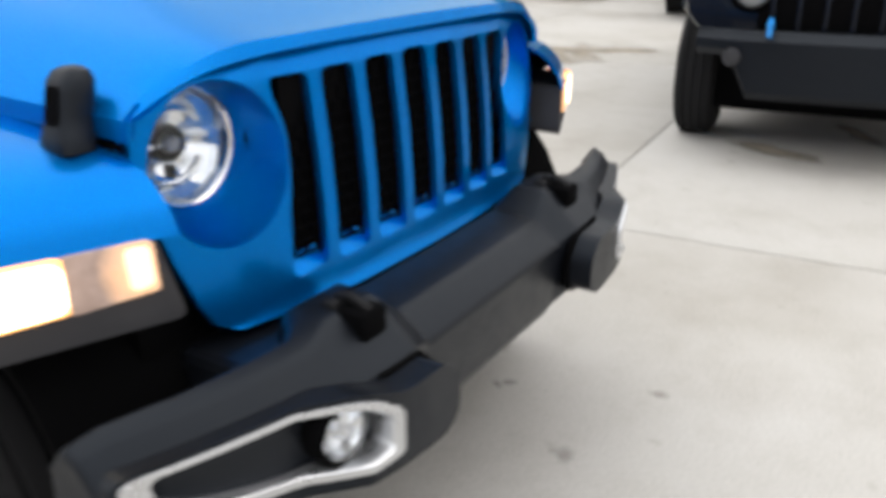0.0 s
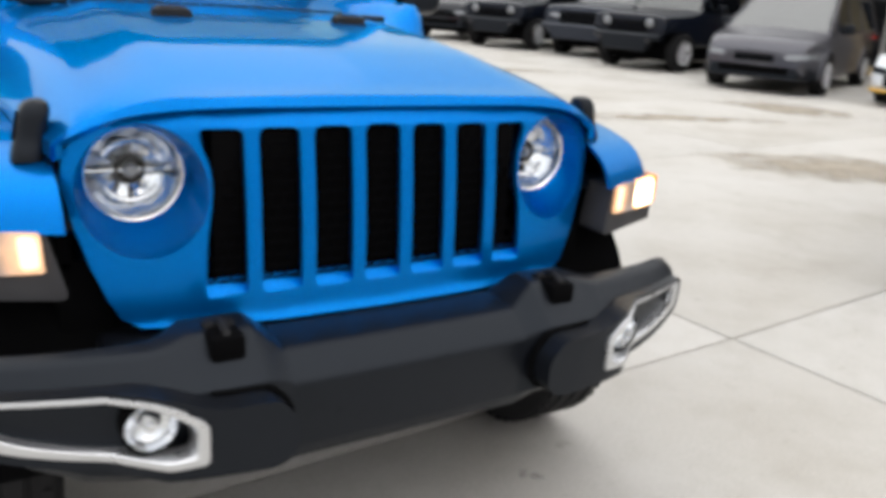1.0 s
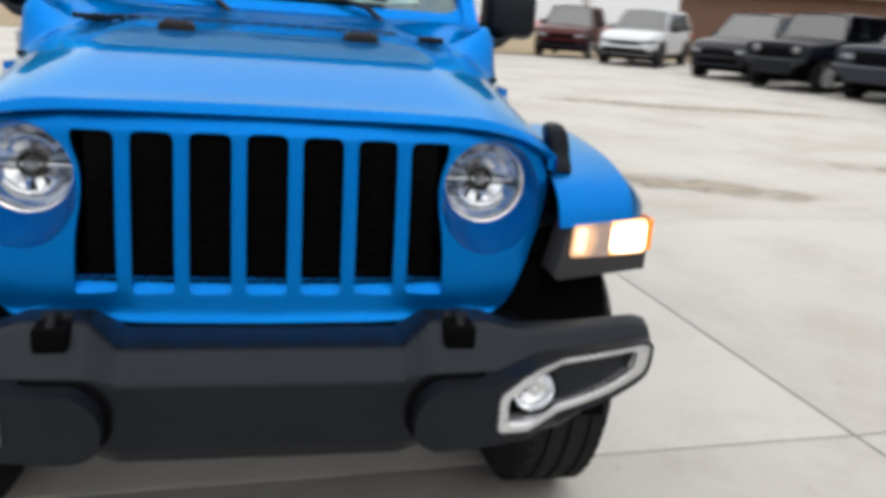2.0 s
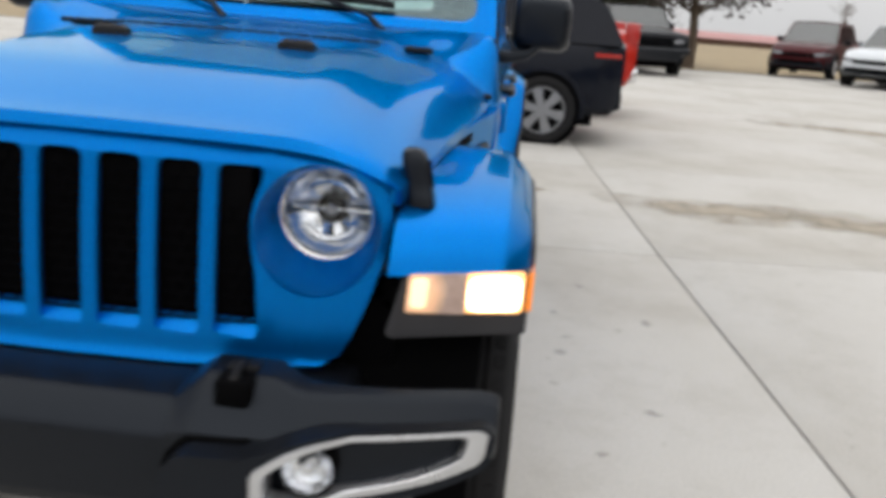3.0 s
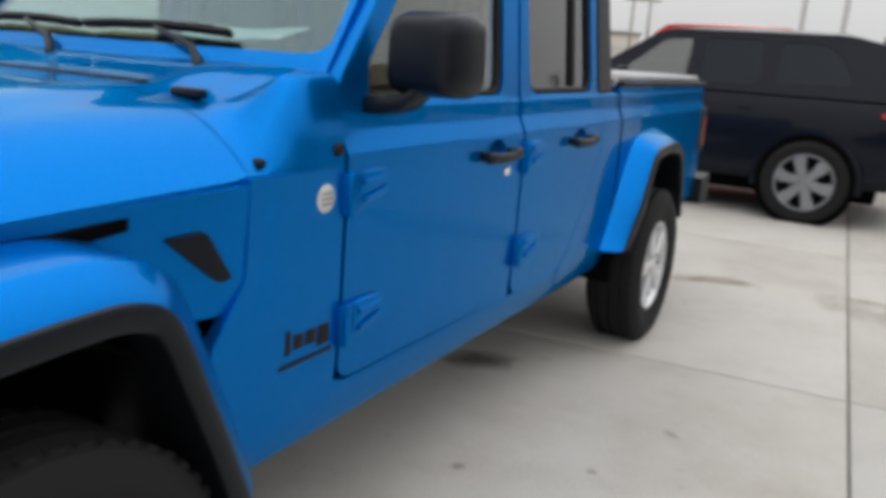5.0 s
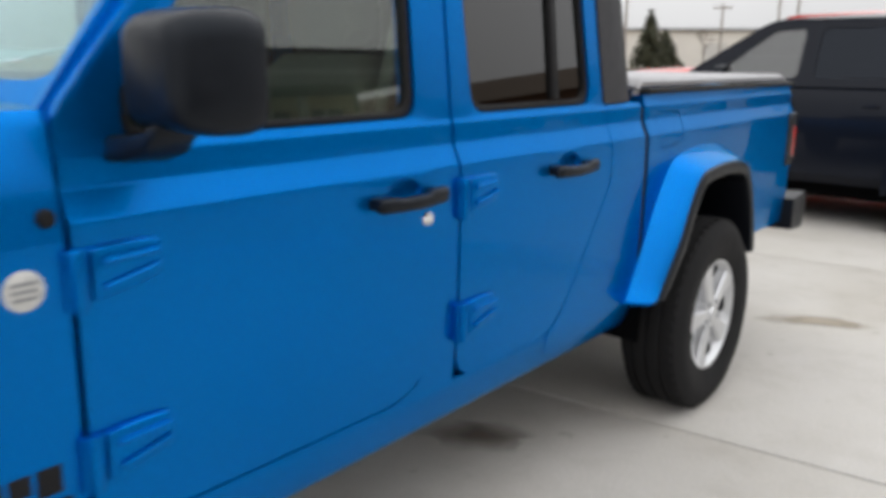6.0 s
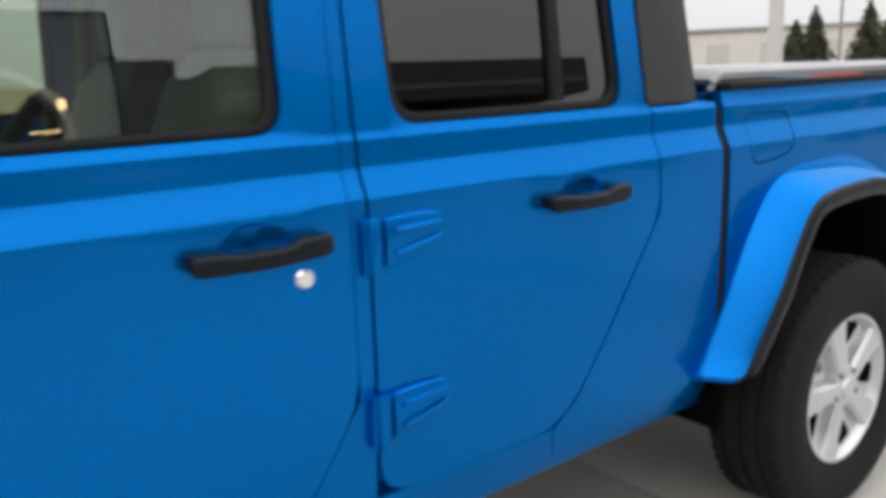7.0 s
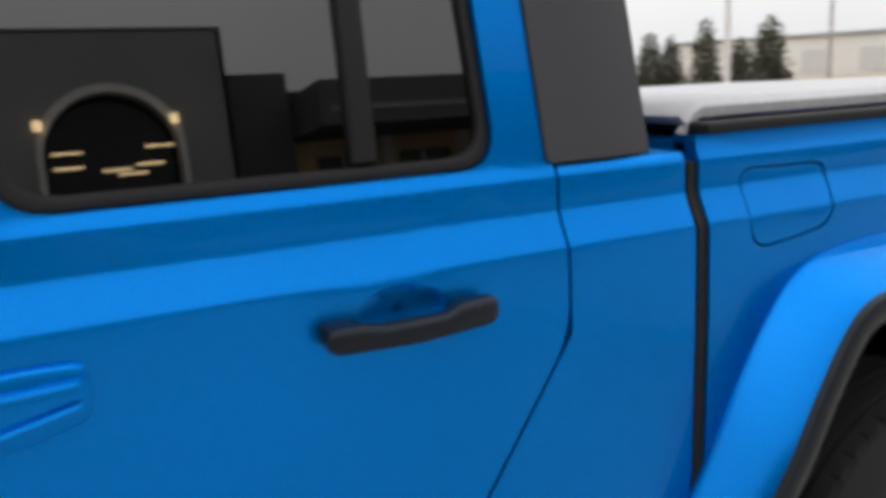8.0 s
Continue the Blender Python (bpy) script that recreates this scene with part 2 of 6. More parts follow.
def panel(outline, holes, thick, f, cuts=(), ucuts=(), w=0.004, bm=None):
    """A sheet with holes, drawn in (u, v), bent by f(u, v, depth) -> place; depth runs 0..thick away from the outside."""
    own = bmesh.new()
    edges = []
    for loop in (outline, *holes):
        vs = [own.verts.new((u, v, 0)) for u, v in loop]
        edges += [own.edges.new((vs[i], vs[(i + 1) % len(vs)])) for i in range(len(vs))]
    bmesh.ops.triangle_fill(own, use_beauty=True, use_dissolve=False, edges=edges, normal=(0, 0, 1))
    for c, no in [(c, (0, 1, 0)) for c in cuts] + [(c, (1, 0, 0)) for c in ucuts]:
        co = (0, c, 0) if no[1] else (c, 0, 0)
        bmesh.ops.bisect_plane(own, geom=own.verts[:] + own.edges[:] + own.faces[:], plane_co=co, plane_no=no, dist=1e-5)
    for face in own.faces:
        if face.normal.z < 0:
            face.normal_flip()
    ex = bmesh.ops.extrude_face_region(own, geom=own.faces[:])
    for g in ex["geom"]:
        if isinstance(g, bmesh.types.BMVert):
            g.co.z = thick
    bmesh.ops.recalc_face_normals(own, faces=own.faces)
    if w:
        es = [e for e in own.edges if len(e.link_faces) == 2 and abs(e.verts[0].co.z) < 1e-6 and abs(e.verts[1].co.z) < 1e-6
              and e.calc_face_angle(0) > radians(60)]
        bmesh.ops.bevel(own, geom=es, offset=w, segments=2, profile=0.5, affect="EDGES", clamp_overlap=True)
    for v in own.verts:
        v.co = f(v.co.x, v.co.y, v.co.z)
    return joined(bm, own)


def loft(rows, close=False, caps=True, bm=None):
    """A skin over rows of points; close joins each row's end to its start."""
    own = bmesh.new()
    vs = [[own.verts.new(p) for p in row] for row in rows]
    n = len(rows[0])
    for a, b in zip(vs, vs[1:]):
        for i in range(n if close else n - 1):
            j = (i + 1) % n
            own.faces.new((a[i], a[j], b[j], b[i]))
    if caps and close:
        own.faces.new(vs[0])
        own.faces.new(vs[-1])
    bmesh.ops.recalc_face_normals(own, faces=own.faces)
    return joined(bm, own)


def sheet(rows, thick, bm=None):
    """A lofted open skin with thickness added along its normals, inwards."""
    own = loft(rows, False, False)
    own.normal_update()
    bmesh.ops.solidify(own, geom=own.faces[:], thickness=thick)
    return joined(bm, own)


def tube(pts, r, n=8, bm=None, taper=None):
    rows = []
    for i, p in enumerate(pts):
        p = Vector(p)
        d = (Vector(pts[min(i + 1, len(pts) - 1)]) - Vector(pts[max(i - 1, 0)])).normalized()
        s = d.orthogonal().normalized() if abs(d.z) > 0.9 else d.cross(Vector((0, 0, 1))).normalized()
        u = s.cross(d)
        rr = r if taper is None else taper[i]
        rows.append([tuple(p + rr * (math.cos(2 * math.pi * k / n) * s + math.sin(2 * math.pi * k / n) * u)) for k in range(n)])
    return loft(rows, True, True, bm)


def revolve(profile, axis, centre, n=48, bm=None):
    """profile: (radius, along); axis: 'x', 'y' or 'z'."""
    rows = []
    for k in range(n + 1):
        a = 2 * math.pi * k / n
        row = []
        for r, h in profile:
            c, s = r * math.cos(a), r * math.sin(a)
            row.append({"x": (h, c, s), "y": (c, h, s), "z": (c, s, h)}[axis])
        rows.append([tuple(Vector(p) + Vector(centre)) for p in row])
    own = loft(rows, False, False)
    bmesh.ops.remove_doubles(own, verts=own.verts, dist=1e-5)
    bmesh.ops.recalc_face_normals(own, faces=own.faces)
    return joined(bm, own)


def interp(table, v):
    if v <= table[0][0]:
        return table[0][1]
    for (a, fa), (b, fb) in zip(table, table[1:]):
        if v <= b:
            return fa + (fb - fa) * (v - a) / (b - a)
    return table[-1][1]


# ---------------------------------------------------------------- ground
def concrete():
    m = bpy.data.materials.new("pale_worn_concrete")
    m.use_nodes = True
    n, l = m.node_tree.nodes, m.node_tree.links
    b = n["Principled BSDF"]
    tc = n.new("ShaderNodeTexCoord")

    def noisy(scale, detail, rough=0.6, distort=0.0):
        t = n.new("ShaderNodeTexNoise")
        t.inputs["Scale"].default_value, t.inputs["Detail"].default_value = scale, detail
        t.inputs["Roughness"].default_value, t.inputs["Distortion"].default_value = rough, distort
        l.new(tc.outputs["Object"], t.inputs["Vector"])
        return t

    def ramp(src, stops):
        r = n.new("ShaderNodeValToRGB")
        r.color_ramp.elements[0].position, r.color_ramp.elements[0].color = stops[0][0], (*stops[0][1], 1)
        r.color_ramp.elements[1].position, r.color_ramp.elements[1].color = stops[-1][0], (*stops[-1][1], 1)
        for p, c in stops[1:-1]:
            r.color_ramp.elements.new(p).color = (*c, 1)
        l.new(src.outputs["Fac"], r.inputs[0])
        return r

    def mult(a, c, fac):
        x = n.new("ShaderNodeMixRGB")
        x.blend_type, x.inputs[0].default_value = "MULTIPLY", fac
        l.new(a.outputs[0], x.inputs[1])
        l.new(c.outputs[0], x.inputs[2])
        return x

    base = ramp(noisy(0.35, 6, 0.6, 0.0), [(0.3, (0.378, 0.352, 0.312)), (0.48, (0.466, 0.449, 0.418)), (0.7, (0.519, 0.506, 0.484))])
    fine = ramp(noisy(90, 4), [(0.3, (0.80, 0.80, 0.80)), (0.65, (1.04, 1.04, 1.04))])
    blot = ramp(noisy(1.6, 8, 0.72, 0.0), [(0.30, (0.76, 0.735, 0.70)), (0.52, (1, 1, 1)), (0.8, (1.04, 1.04, 1.04))])
    spots = ramp(noisy(9.0, 3, 0.5, 0.0), [(0.24, (0.66, 0.63, 0.60)), (0.33, (1, 1, 1)), (0.9, (1, 1, 1))])
    c = mult(mult(mult(base, fine, 0.7), blot, 0.60), spots, 0.7)
    l.new(c.outputs[0], b.inputs["Base Color"])
    b.inputs["Roughness"].default_value = 0.85
    bp = n.new("ShaderNodeBump")
    bp.inputs["Strength"].default_value, bp.inputs["Distance"].default_value = 0.25, 0.004
    l.new(noisy(160, 4).outputs["Fac"], bp.inputs["Height"])
    l.new(bp.outputs[0], b.inputs["Normal"])
    return m


CONCRETE = concrete()
JOINT = mat("dark_joint_sealant", (0.176, 0.163, 0.145), 0.9, 0, 0, 3, 0.35)


def stain(name, color, strength):
    """A thin film that thins out towards its rim."""
    m = mat(name, color, 0.8, 0, 0, 2.0, 0.25)
    n, l = m.node_tree.nodes, m.node_tree.links
    tc, mp, ln, nz, ad, rp = (n.new(k) for k in ("ShaderNodeTexCoord", "ShaderNodeVectorMath", "ShaderNodeVectorMath", "ShaderNodeTexNoise", "ShaderNodeMath", "ShaderNodeMapRange"))
    mp.operation, mp.inputs[1].default_value = "SUBTRACT", (0.5, 0.5, 0.5)
    fl = n.new("ShaderNodeVectorMath")
    fl.operation, fl.inputs[1].default_value = "MULTIPLY", (1, 1, 0)
    ln.operation = "LENGTH"
    nz.inputs["Scale"].default_value, nz.inputs["Detail"].default_value = 3.0, 6
    ad.operation = "ADD"
    rp.inputs["From Min"].default_value, rp.inputs["From Max"].default_value = 0.98, 0.52
    rp.inputs["To Min"].default_value, rp.inputs["To Max"].default_value = 0.0, strength
    l.new(tc.outputs["Generated"], mp.inputs[0])
    l.new(mp.outputs[0], fl.inputs[0])
    l.new(fl.outputs[0], ln.inputs[0])
    l.new(tc.outputs["Object"], nz.inputs["Vector"])
    l.new(ln.outputs["Value"], ad.inputs[0])
    l.new(nz.outputs["Fac"], ad.inputs[1])
    l.new(ad.outputs[0], rp.inputs["Value"])
    l.new(rp.outputs[0], n["Principled BSDF"].inputs["Alpha"])
    return m


STAIN = stain("damp_tan_silt", (0.340, 0.295, 0.233), 0.95)
OIL = stain("dark_damp_patch", (0.14, 0.115, 0.097), 0.8)
SPOT = stain("faint_oil_spot", (0.24, 0.21, 0.185), 0.45)
GRASS = mat("dry_winter_grass", (0.27, 0.21, 0.125), 0.95, 0, 0, 0.6, 0.35)
LOT_TURN = 3.6

# the lot drains towards the truck: beyond a joint on each side it rises gently
LOT_AT, RISE_X, RISE_Y, HINGE = (2.1, 0.09), 0.014, 0.010, 3.16


def lot_place(x, y):
    c, q = math.cos(radians(LOT_TURN)), math.sin(radians(LOT_TURN))
    dx, dy = x - LOT_AT[0], y - LOT_AT[1]
    return dx * c + dy * q, dy * c - dx * q


def local_z(u, v):
    return RISE_X * max(0.0, min(32.0, u)) + RISE_Y * max(0.0, min(27.0, v) - HINGE)


def ground_z(x, y):
    return local_z(*lot_place(x, y))


def on_ground(x, y, turn=0.0, lift=0.0):
    """A pose that stands on the lot at (x, y) and leans with it."""
    u, v = lot_place(x, y)
    lean = Matrix.Rotation(radians(LOT_TURN), 4, "Z") @ Matrix.Rotation(-math.atan(RISE_X if 0 < u < 32 else 0.0), 4, "Y") @ Matrix.Rotation(math.atan(RISE_Y if HINGE < v < 27 else 0.0), 4, "X") @ Matrix.Rotation(-radians(LOT_TURN), 4, "Z")
    return Matrix.Translation((x, y, ground_z(x, y))) @ lean @ Matrix.Translation((0, 0, lift)) @ Matrix.Rotation(radians(turn), 4, "Z")


def terrain(us, vs_, drop):
    return loft([[(u, v, local_z(u, v) - drop) for v in vs_] for u in us], False, False)


ground = thing("ground", "dry tan winter field reaching the horizon", "ground", pose(*LOT_AT, 0, 0, 0, LOT_TURN), kind="structure")
part("field", terrain((-1600, -300, -60, 0, 32, 60, 300, 1600), (-1600, -300, -60, HINGE, 27, 60, 300, 1600), 0.11), GRASS, ground, smooth=False)

# slabs of the concrete lot, each one laid on its own with an open joint between
lot = thing("lot_pavement", "pale worn concrete lot of large slabs with dark joints", "pavement", pose(*LOT_AT, 0, 0, 0, LOT_TURN), kind="structure")
part("joint_bed", sheet([[(u, v, local_z(u, v) - 0.085) for v in (-30, HINGE, 26.2)] for u in (-40, 0, 30)], 0.07), JOINT, lot, "dark joint filler between slabs", smooth=False)
SLAB_X, SLAB_Y, GAP = 4.6, HINGE, 0.013
slab_mesh = None
rnd = random.Random(4)
for i in range(-6, 6):
    for j in range(-8, 8):
        if slab_mesh is None:
            slab = part("slab", box(GAP / 2, SLAB_X - GAP / 2, GAP / 2, SLAB_Y - GAP / 2, -0.09, 0.0, 0.006), CONCRETE, lot)
            slab_mesh = slab.data
        else:
            slab = new("slab", slab_mesh)
            slab.parent = lot
        slab.location = (i * SLAB_X, j * SLAB_Y, local_z(i * SLAB_X, j * SLAB_Y) + rnd.uniform(-0.002, 0.0))
        slab.rotation_euler = (math.atan(RISE_Y) if j >= 1 else 0.0, -math.atan(RISE_X) if i >= 0 else 0.0, 0.0)


def blob(name, label, cx, cy, rx, ry, turn, material, seed, parent_kind="structure", z=0.003):
    r = random.Random(seed)
    ph = [r.uniform(0, 6.28) for _ in range(5)]
    rows, n = [], 56
    for ring in (0.0, 0.5, 1.0):
        row = []
        for k in range(n):
            a = 2 * math.pi * k / n
            q = 1 + 0.22 * math.sin(2 * a + ph[0]) + 0.16 * math.sin(3 * a + ph[1]) + 0.10 * math.sin(5 * a + ph[2]) + 0.07 * math.sin(9 * a + ph[3]) + 0.04 * math.sin(15 * a + ph[4])
            row.append((rx * q * ring * math.cos(a), ry * q * ring * math.sin(a), 0))
        rows.append(row)
    bm = loft([[(x, y, 0.0) for x, y, _ in row] for row in rows[1:]], True, False)
    bm.faces.new([v for v in bm.verts][:n])
    ob = part(name, bm, material, None, smooth=False)
    ob.matrix_world = on_ground(cx, cy, turn, z)
    return tagged(ob, label, "stain", "", "structure")


blob("silt_stain", "tan silt stain dried on concrete", 2.75, 4.72, 0.95, 0.50, -10, STAIN, 1)
blob("silt_stain", "tan silt stain dried on concrete", 3.95, 4.50, 1.15, 0.42, -26, STAIN, 11)
blob("silt_stain", "broad tan silt stain dried on concrete", 6.55, 2.50, 1.35, 0.72, -42, STAIN, 2)
blob("silt_stain", "small tan silt stain dried on concrete", 0.98, 4.90, 0.26, 0.13, 20, STAIN, 3)
blob("silt_stain", "small tan silt stain dried on concrete", 3.9, -0.55, 0.30, 0.18, 60, STAIN, 8)
blob("silt_stain", "faint tan silt streak dried on concrete", 7.2, 5.4, 1.5, 0.34, -18, STAIN, 9)
blob("silt_stain", "long tan silt streak dried on concrete", 6.9, 11.2, 2.6, 0.55, -14, STAIN, 4)
blob("silt_stain", "tan silt streak dried on concrete", 10.1, 5.6, 1.2, 0.60, -50, STAIN, 5)
blob("silt_stain", "small tan silt streak dried on concrete", 7.3, 1.7, 0.60, 0.24, -60, STAIN, 12)
for i, (sx, sy, sr) in enumerate(((0.35, -0.71, 0.035), (0.58, -0.38, 0.022), (0.78, -0.83, 0.028), (0.605, -0.41, 0.026), (1.16, 1.93, 0.024), (1.21, 1.61, 0.026), (1.17, 1.42, 0.034), (0.76, 1.68, 0.03), (1.32, 2.4, 0.03), (1.5, 0.9, 0.035), (1.28, 0.55, 0.025), (1.62, 1.9, 0.04))):
    blob("oil_spot", "small dark oil spot on concrete", sx, sy, sr * 1.3, sr * 0.9, 40 * i, SPOT, 20 + i)
blob("damp_stain", "dark damp patch on concrete beneath the truck", 0.36, 2.62, 0.24, 0.13, 20, OIL, 6)
blob("damp_stain", "brown damp patch on concrete beside a tyre", 4.6, -0.95, 0.30, 0.10, 30, STAIN, 7)


# ---------------------------------------------------------------- blue pickup truck
truck = thing("pickup_truck", "bright blue four-door off-road pickup truck with black bumpers", "pickup truck", pose(0, 0, 0))

SIDE = [(0.44, 0.755), (0.48, 0.778), (0.56, 0.797), (0.75, 0.809), (1.0, 0.813), (1.146, 0.812), (1.156, 0.808), (1.198, 0.789), (1.210, 0.787),
        (1.250, 0.787), (1.256, 0.785), (1.268, 0.779), (1.80, 0.730)]
CUTS = [z for z, _ in SIDE[1:-1]]


def side(u, v, d):
    return Vector((interp(SIDE, v) - d, u, v))


def both(name, bm, material, parent, label="", smooth=True):
    """A part on the left side and its mirror image on the right."""
    other = mirrored(bm)
    a = part(name, bm, material, parent, label, smooth)
    b = part(name, other, material, parent, label, smooth)
    return a, b


# --- grille
def face_y(x, z):
    ax = abs(x)
    y = -0.478 - 0.117 * (1.05 - max(z, 0.90)) - 0.035 * max(0.0, 0.90 - z) + 0.018 * (ax / 0.4) ** 2
    if ax > 0.43:
        y += 0.35 * (ax - 0.43) ** 2 + 0.03 * (ax - 0.43)
    if z > 1.085:
        y += 0.35 * (z - 1.085)
    if z < 0.702:
        y -= 0.55 * (0.702 - z)
    return y


half = [(0.0, 1.124), (0.22, 1.123), (0.40, 1.118), (0.52, 1.102), (0.60, 1.079), (0.636, 1.040), (0.646, 0.98), (0.630, 0.90), (0.606, 0.82), (0.578, 0.748), (0.556, 0.708), (0.520, 0.690),
        (0.25, 0.681), (0.0, 0.681)]
outline = half + [(-x, z) for x, z in reversed(half[1:-1])]
LAMP_X, LAMP_Z = 0.503, 0.981
slots, lips = [], []
for i in range(-3, 4):
    cx = i * 0.1175
    w, zt, zb = 0.0440, 1.088 - 0.006 * abs(i) / 3, 0.742
    loop = [(cx - w, zb), (cx + w, zb), (cx + w, zt), (cx - w, zt)]
    if abs(i) == 3:
        s = 1 if i > 0 else -1
        loop = [(cx - s * w, zb), (cx + s * w * 0.98, zb), (cx + s * w * 0.88, 0.86), (cx + s * w * 0.56, 0.94), (cx + s * w * 0.54, 1.0), (cx + s * w * 0.98, 1.055), (cx + s * w, zt), (cx - s * w, zt)]
        slots.append(rounded(loop, [0.014, 0.014, 0.05, 0.05, 0.05, 0.02, 0.022, 0.022]))
    else:
        slots.append(rounded(loop, [0.014, 0.014, 0.022, 0.022]))
scoops = [ellipse(s * LAMP_X, LAMP_Z - 0.020, 0.122, 0.132, 40) for s in (1, -1)]
grille = part("grille_panel", panel(outline, slots + scoops, 0.015, lambda u, v, d: Vector((u, face_y(u, v) + d, v)), cuts=(0.692, 0.702, 0.72, 0.85, 0.95, 1.0, 1.085),
                                    ucuts=(-0.56, -0.43, -0.2, 0.2, 0.43, 0.56), w=0.010), BLUE, truck)
# bottom lips of the slots
for i in range(-3, 4):
    cx = i * 0.1175
    y0 = face_y(cx, 0.742)
    rows = [[(cx + a * (0.84 + 0.16 * min(1.0, t * 2.5)), y0 - 0.002 + 0.034 * t, 0.739 + 0.030 * t) for a in (-0.0445, -0.03, 0.0, 0.03, 0.0445)] for t in (0.0, 0.15, 0.4, 1.0)]
    part("slot_lip", sheet(rows, 0.006), BLUE, grille)
# scoops round the lamps
for s in (1, -1):
    rows = []
    for t in (0.0, 0.06, 0.18, 0.5, 0.82, 0.95, 1.0):
        row = []
        for k in range(41):
            a = 2 * math.pi * k / 40
            rx, rz, dz = 0.125 - 0.026 * t ** 1.5, 0.135 - 0.036 * t ** 1.5, -0.020 * (1 - t ** 1.5)
            lip = face_y(s * LAMP_X + 0.122 * math.cos(a), LAMP_Z - 0.020 + 0.132 * math.sin(a)) + 0.001
            row.append((s * LAMP_X + rx * math.cos(a), lip * (1 - t) - 0.361 * t, LAMP_Z + dz + rz * math.sin(a)))
        rows.append(row)
    part("lamp_scoop", sheet(rows, 0.004), BLUE, grille)
# mesh behind the slots: hexagon-like lattice
mb = bmesh.new()
for i in range(-3, 4):
    cx = i * 0.1175
    for j in range(14):
        z = 0.765 + j * 0.0255
        for k in range(3):
            x = cx - 0.030 + k * 0.030 + (0.015 if j % 2 else 0)
            y = face_y(x, z) + 0.020
            if abs(x) > 0.358 and abs(z - 0.965) < 0.14:
                continue
            tube([(x - 0.012, y, z), (x + 0.012, y, z)], 0.0030, 4, mb)
            tube([(x + 0.012, y, z), (x + 0.0165, y, z + 0.0255)], 0.0030, 4, mb)
part("grille_mesh", mb, MESHB, truck, "black mesh inserts", smooth=False)
part("lower_shroud", box(-0.60, 0.60, -0.555, -0.40, 0.46, 0.672, 0.02), PLASTIC, truck, "black lower shroud", smooth=False)
# unseen black sheet added so that the slots look dark inside
part("mesh_shade_sheet", box(-0.370, 0.370, -0.452, -0.446, 0.705, 1.10), BLACK, truck, "black sheet behind the grille mesh for the slots' shade", smooth=False)
part("radiator", box(-0.398, 0.398, -0.40, -0.385, 0.70, 1.10), BLACK, truck, "black radiator shroud", smooth=False)

# --- round head lamps
def head_lamp(s):
    c = (s * LAMP_X, -0.337, LAMP_Z)
    lamp = part("headlight", revolve([(0.098, -0.028), (0.1005, -0.02), (0.1, 0.03), (0.090, 0.05), (0.0, 0.05)], "y", c, 48), BLACK, truck, "round headlight with chrome reflectors")
    part("bezel", revolve([(0.0965, -0.03), (0.0985, -0.034), (0.0965, -0.037), (0.0925, -0.034), (0.0905, -0.02), (0.0905, -0.005)], "y", c, 48), CHROME, lamp, "chrome rim")
    bowl = revolve([(0.0905, -0.012), (0.080, 0.008), (0.062, 0.026), (0.040, 0.038), (0.020, 0.042), (0.0, 0.042)], "y", c, 48)
    part("reflector", bowl, REFLECT, lamp)
    # upper and lower shell of the reflector, the bright arcs between them, and the bulb's shield
    for up in (1, -1):
        rows = []
        for k in range(13):
            a = radians(12 + 156 * k / 12)
            rows.append([(c[0] + r * math.cos(a), c[1] + d + 0.004 * math.cos(k * math.pi / 2), c[2] + up * r * math.sin(a)) for r, d in ((0.088, -0.014), (0.078, -0.002), (0.060, 0.012), (0.044, 0.020), (0.034, 0.022))])
        part("reflector_shell", sheet(rows, 0.002), REFLECT, lamp, "bright fluted reflector")
        part("light_guide", tube([(c[0] + 0.058 * math.cos(radians(q)), c[1] - 0.004, c[2] + up * (0.010 + 0.050 * math.sin(radians(q)))) for q in range(25, 156, 13)], 0.0055, 8), CHROME, lamp, "chrome arc in the lamp")
    part("divider", box(c[0] - 0.084, c[0] + 0.084, c[1] + 0.004, c[1] + 0.03, c[2] - 0.004, c[2] + 0.003, 0.002), REFLECT, lamp, "grey divider")
    part("projector", revolve([(0.030, 0.022), (0.030, 0.004), (0.028, 0.0), (0.024, 0.003), (0.021, 0.014), (0.0, 0.016)], "y", c, 28), BLACK, lamp, "dark bulb opening")
    part("shade", revolve([(0.0, -0.012), (0.009, -0.010), (0.014, -0.004), (0.015, 0.012)], "y", c, 24), DARKALLOY, lamp, "bulb shield")
    part("seam_gap", box(c[0] - 0.004, c[0] + 0.004, c[1] + 0.000, c[1] + 0.03, c[2] - 0.076, c[2] - 0.036, 0.001), BLACK, lamp, "dark seam in the reflector")
    dome = revolve([(0.0915, -0.034), (0.080, -0.046), (0.060, -0.056), (0.035, -0.061), (0.0, -0.063)], "y", c, 48)
    part("lens", dome, LENS, lamp, "clear domed lens").visible_shadow = False


for s in (1, -1):
    head_lamp(s)

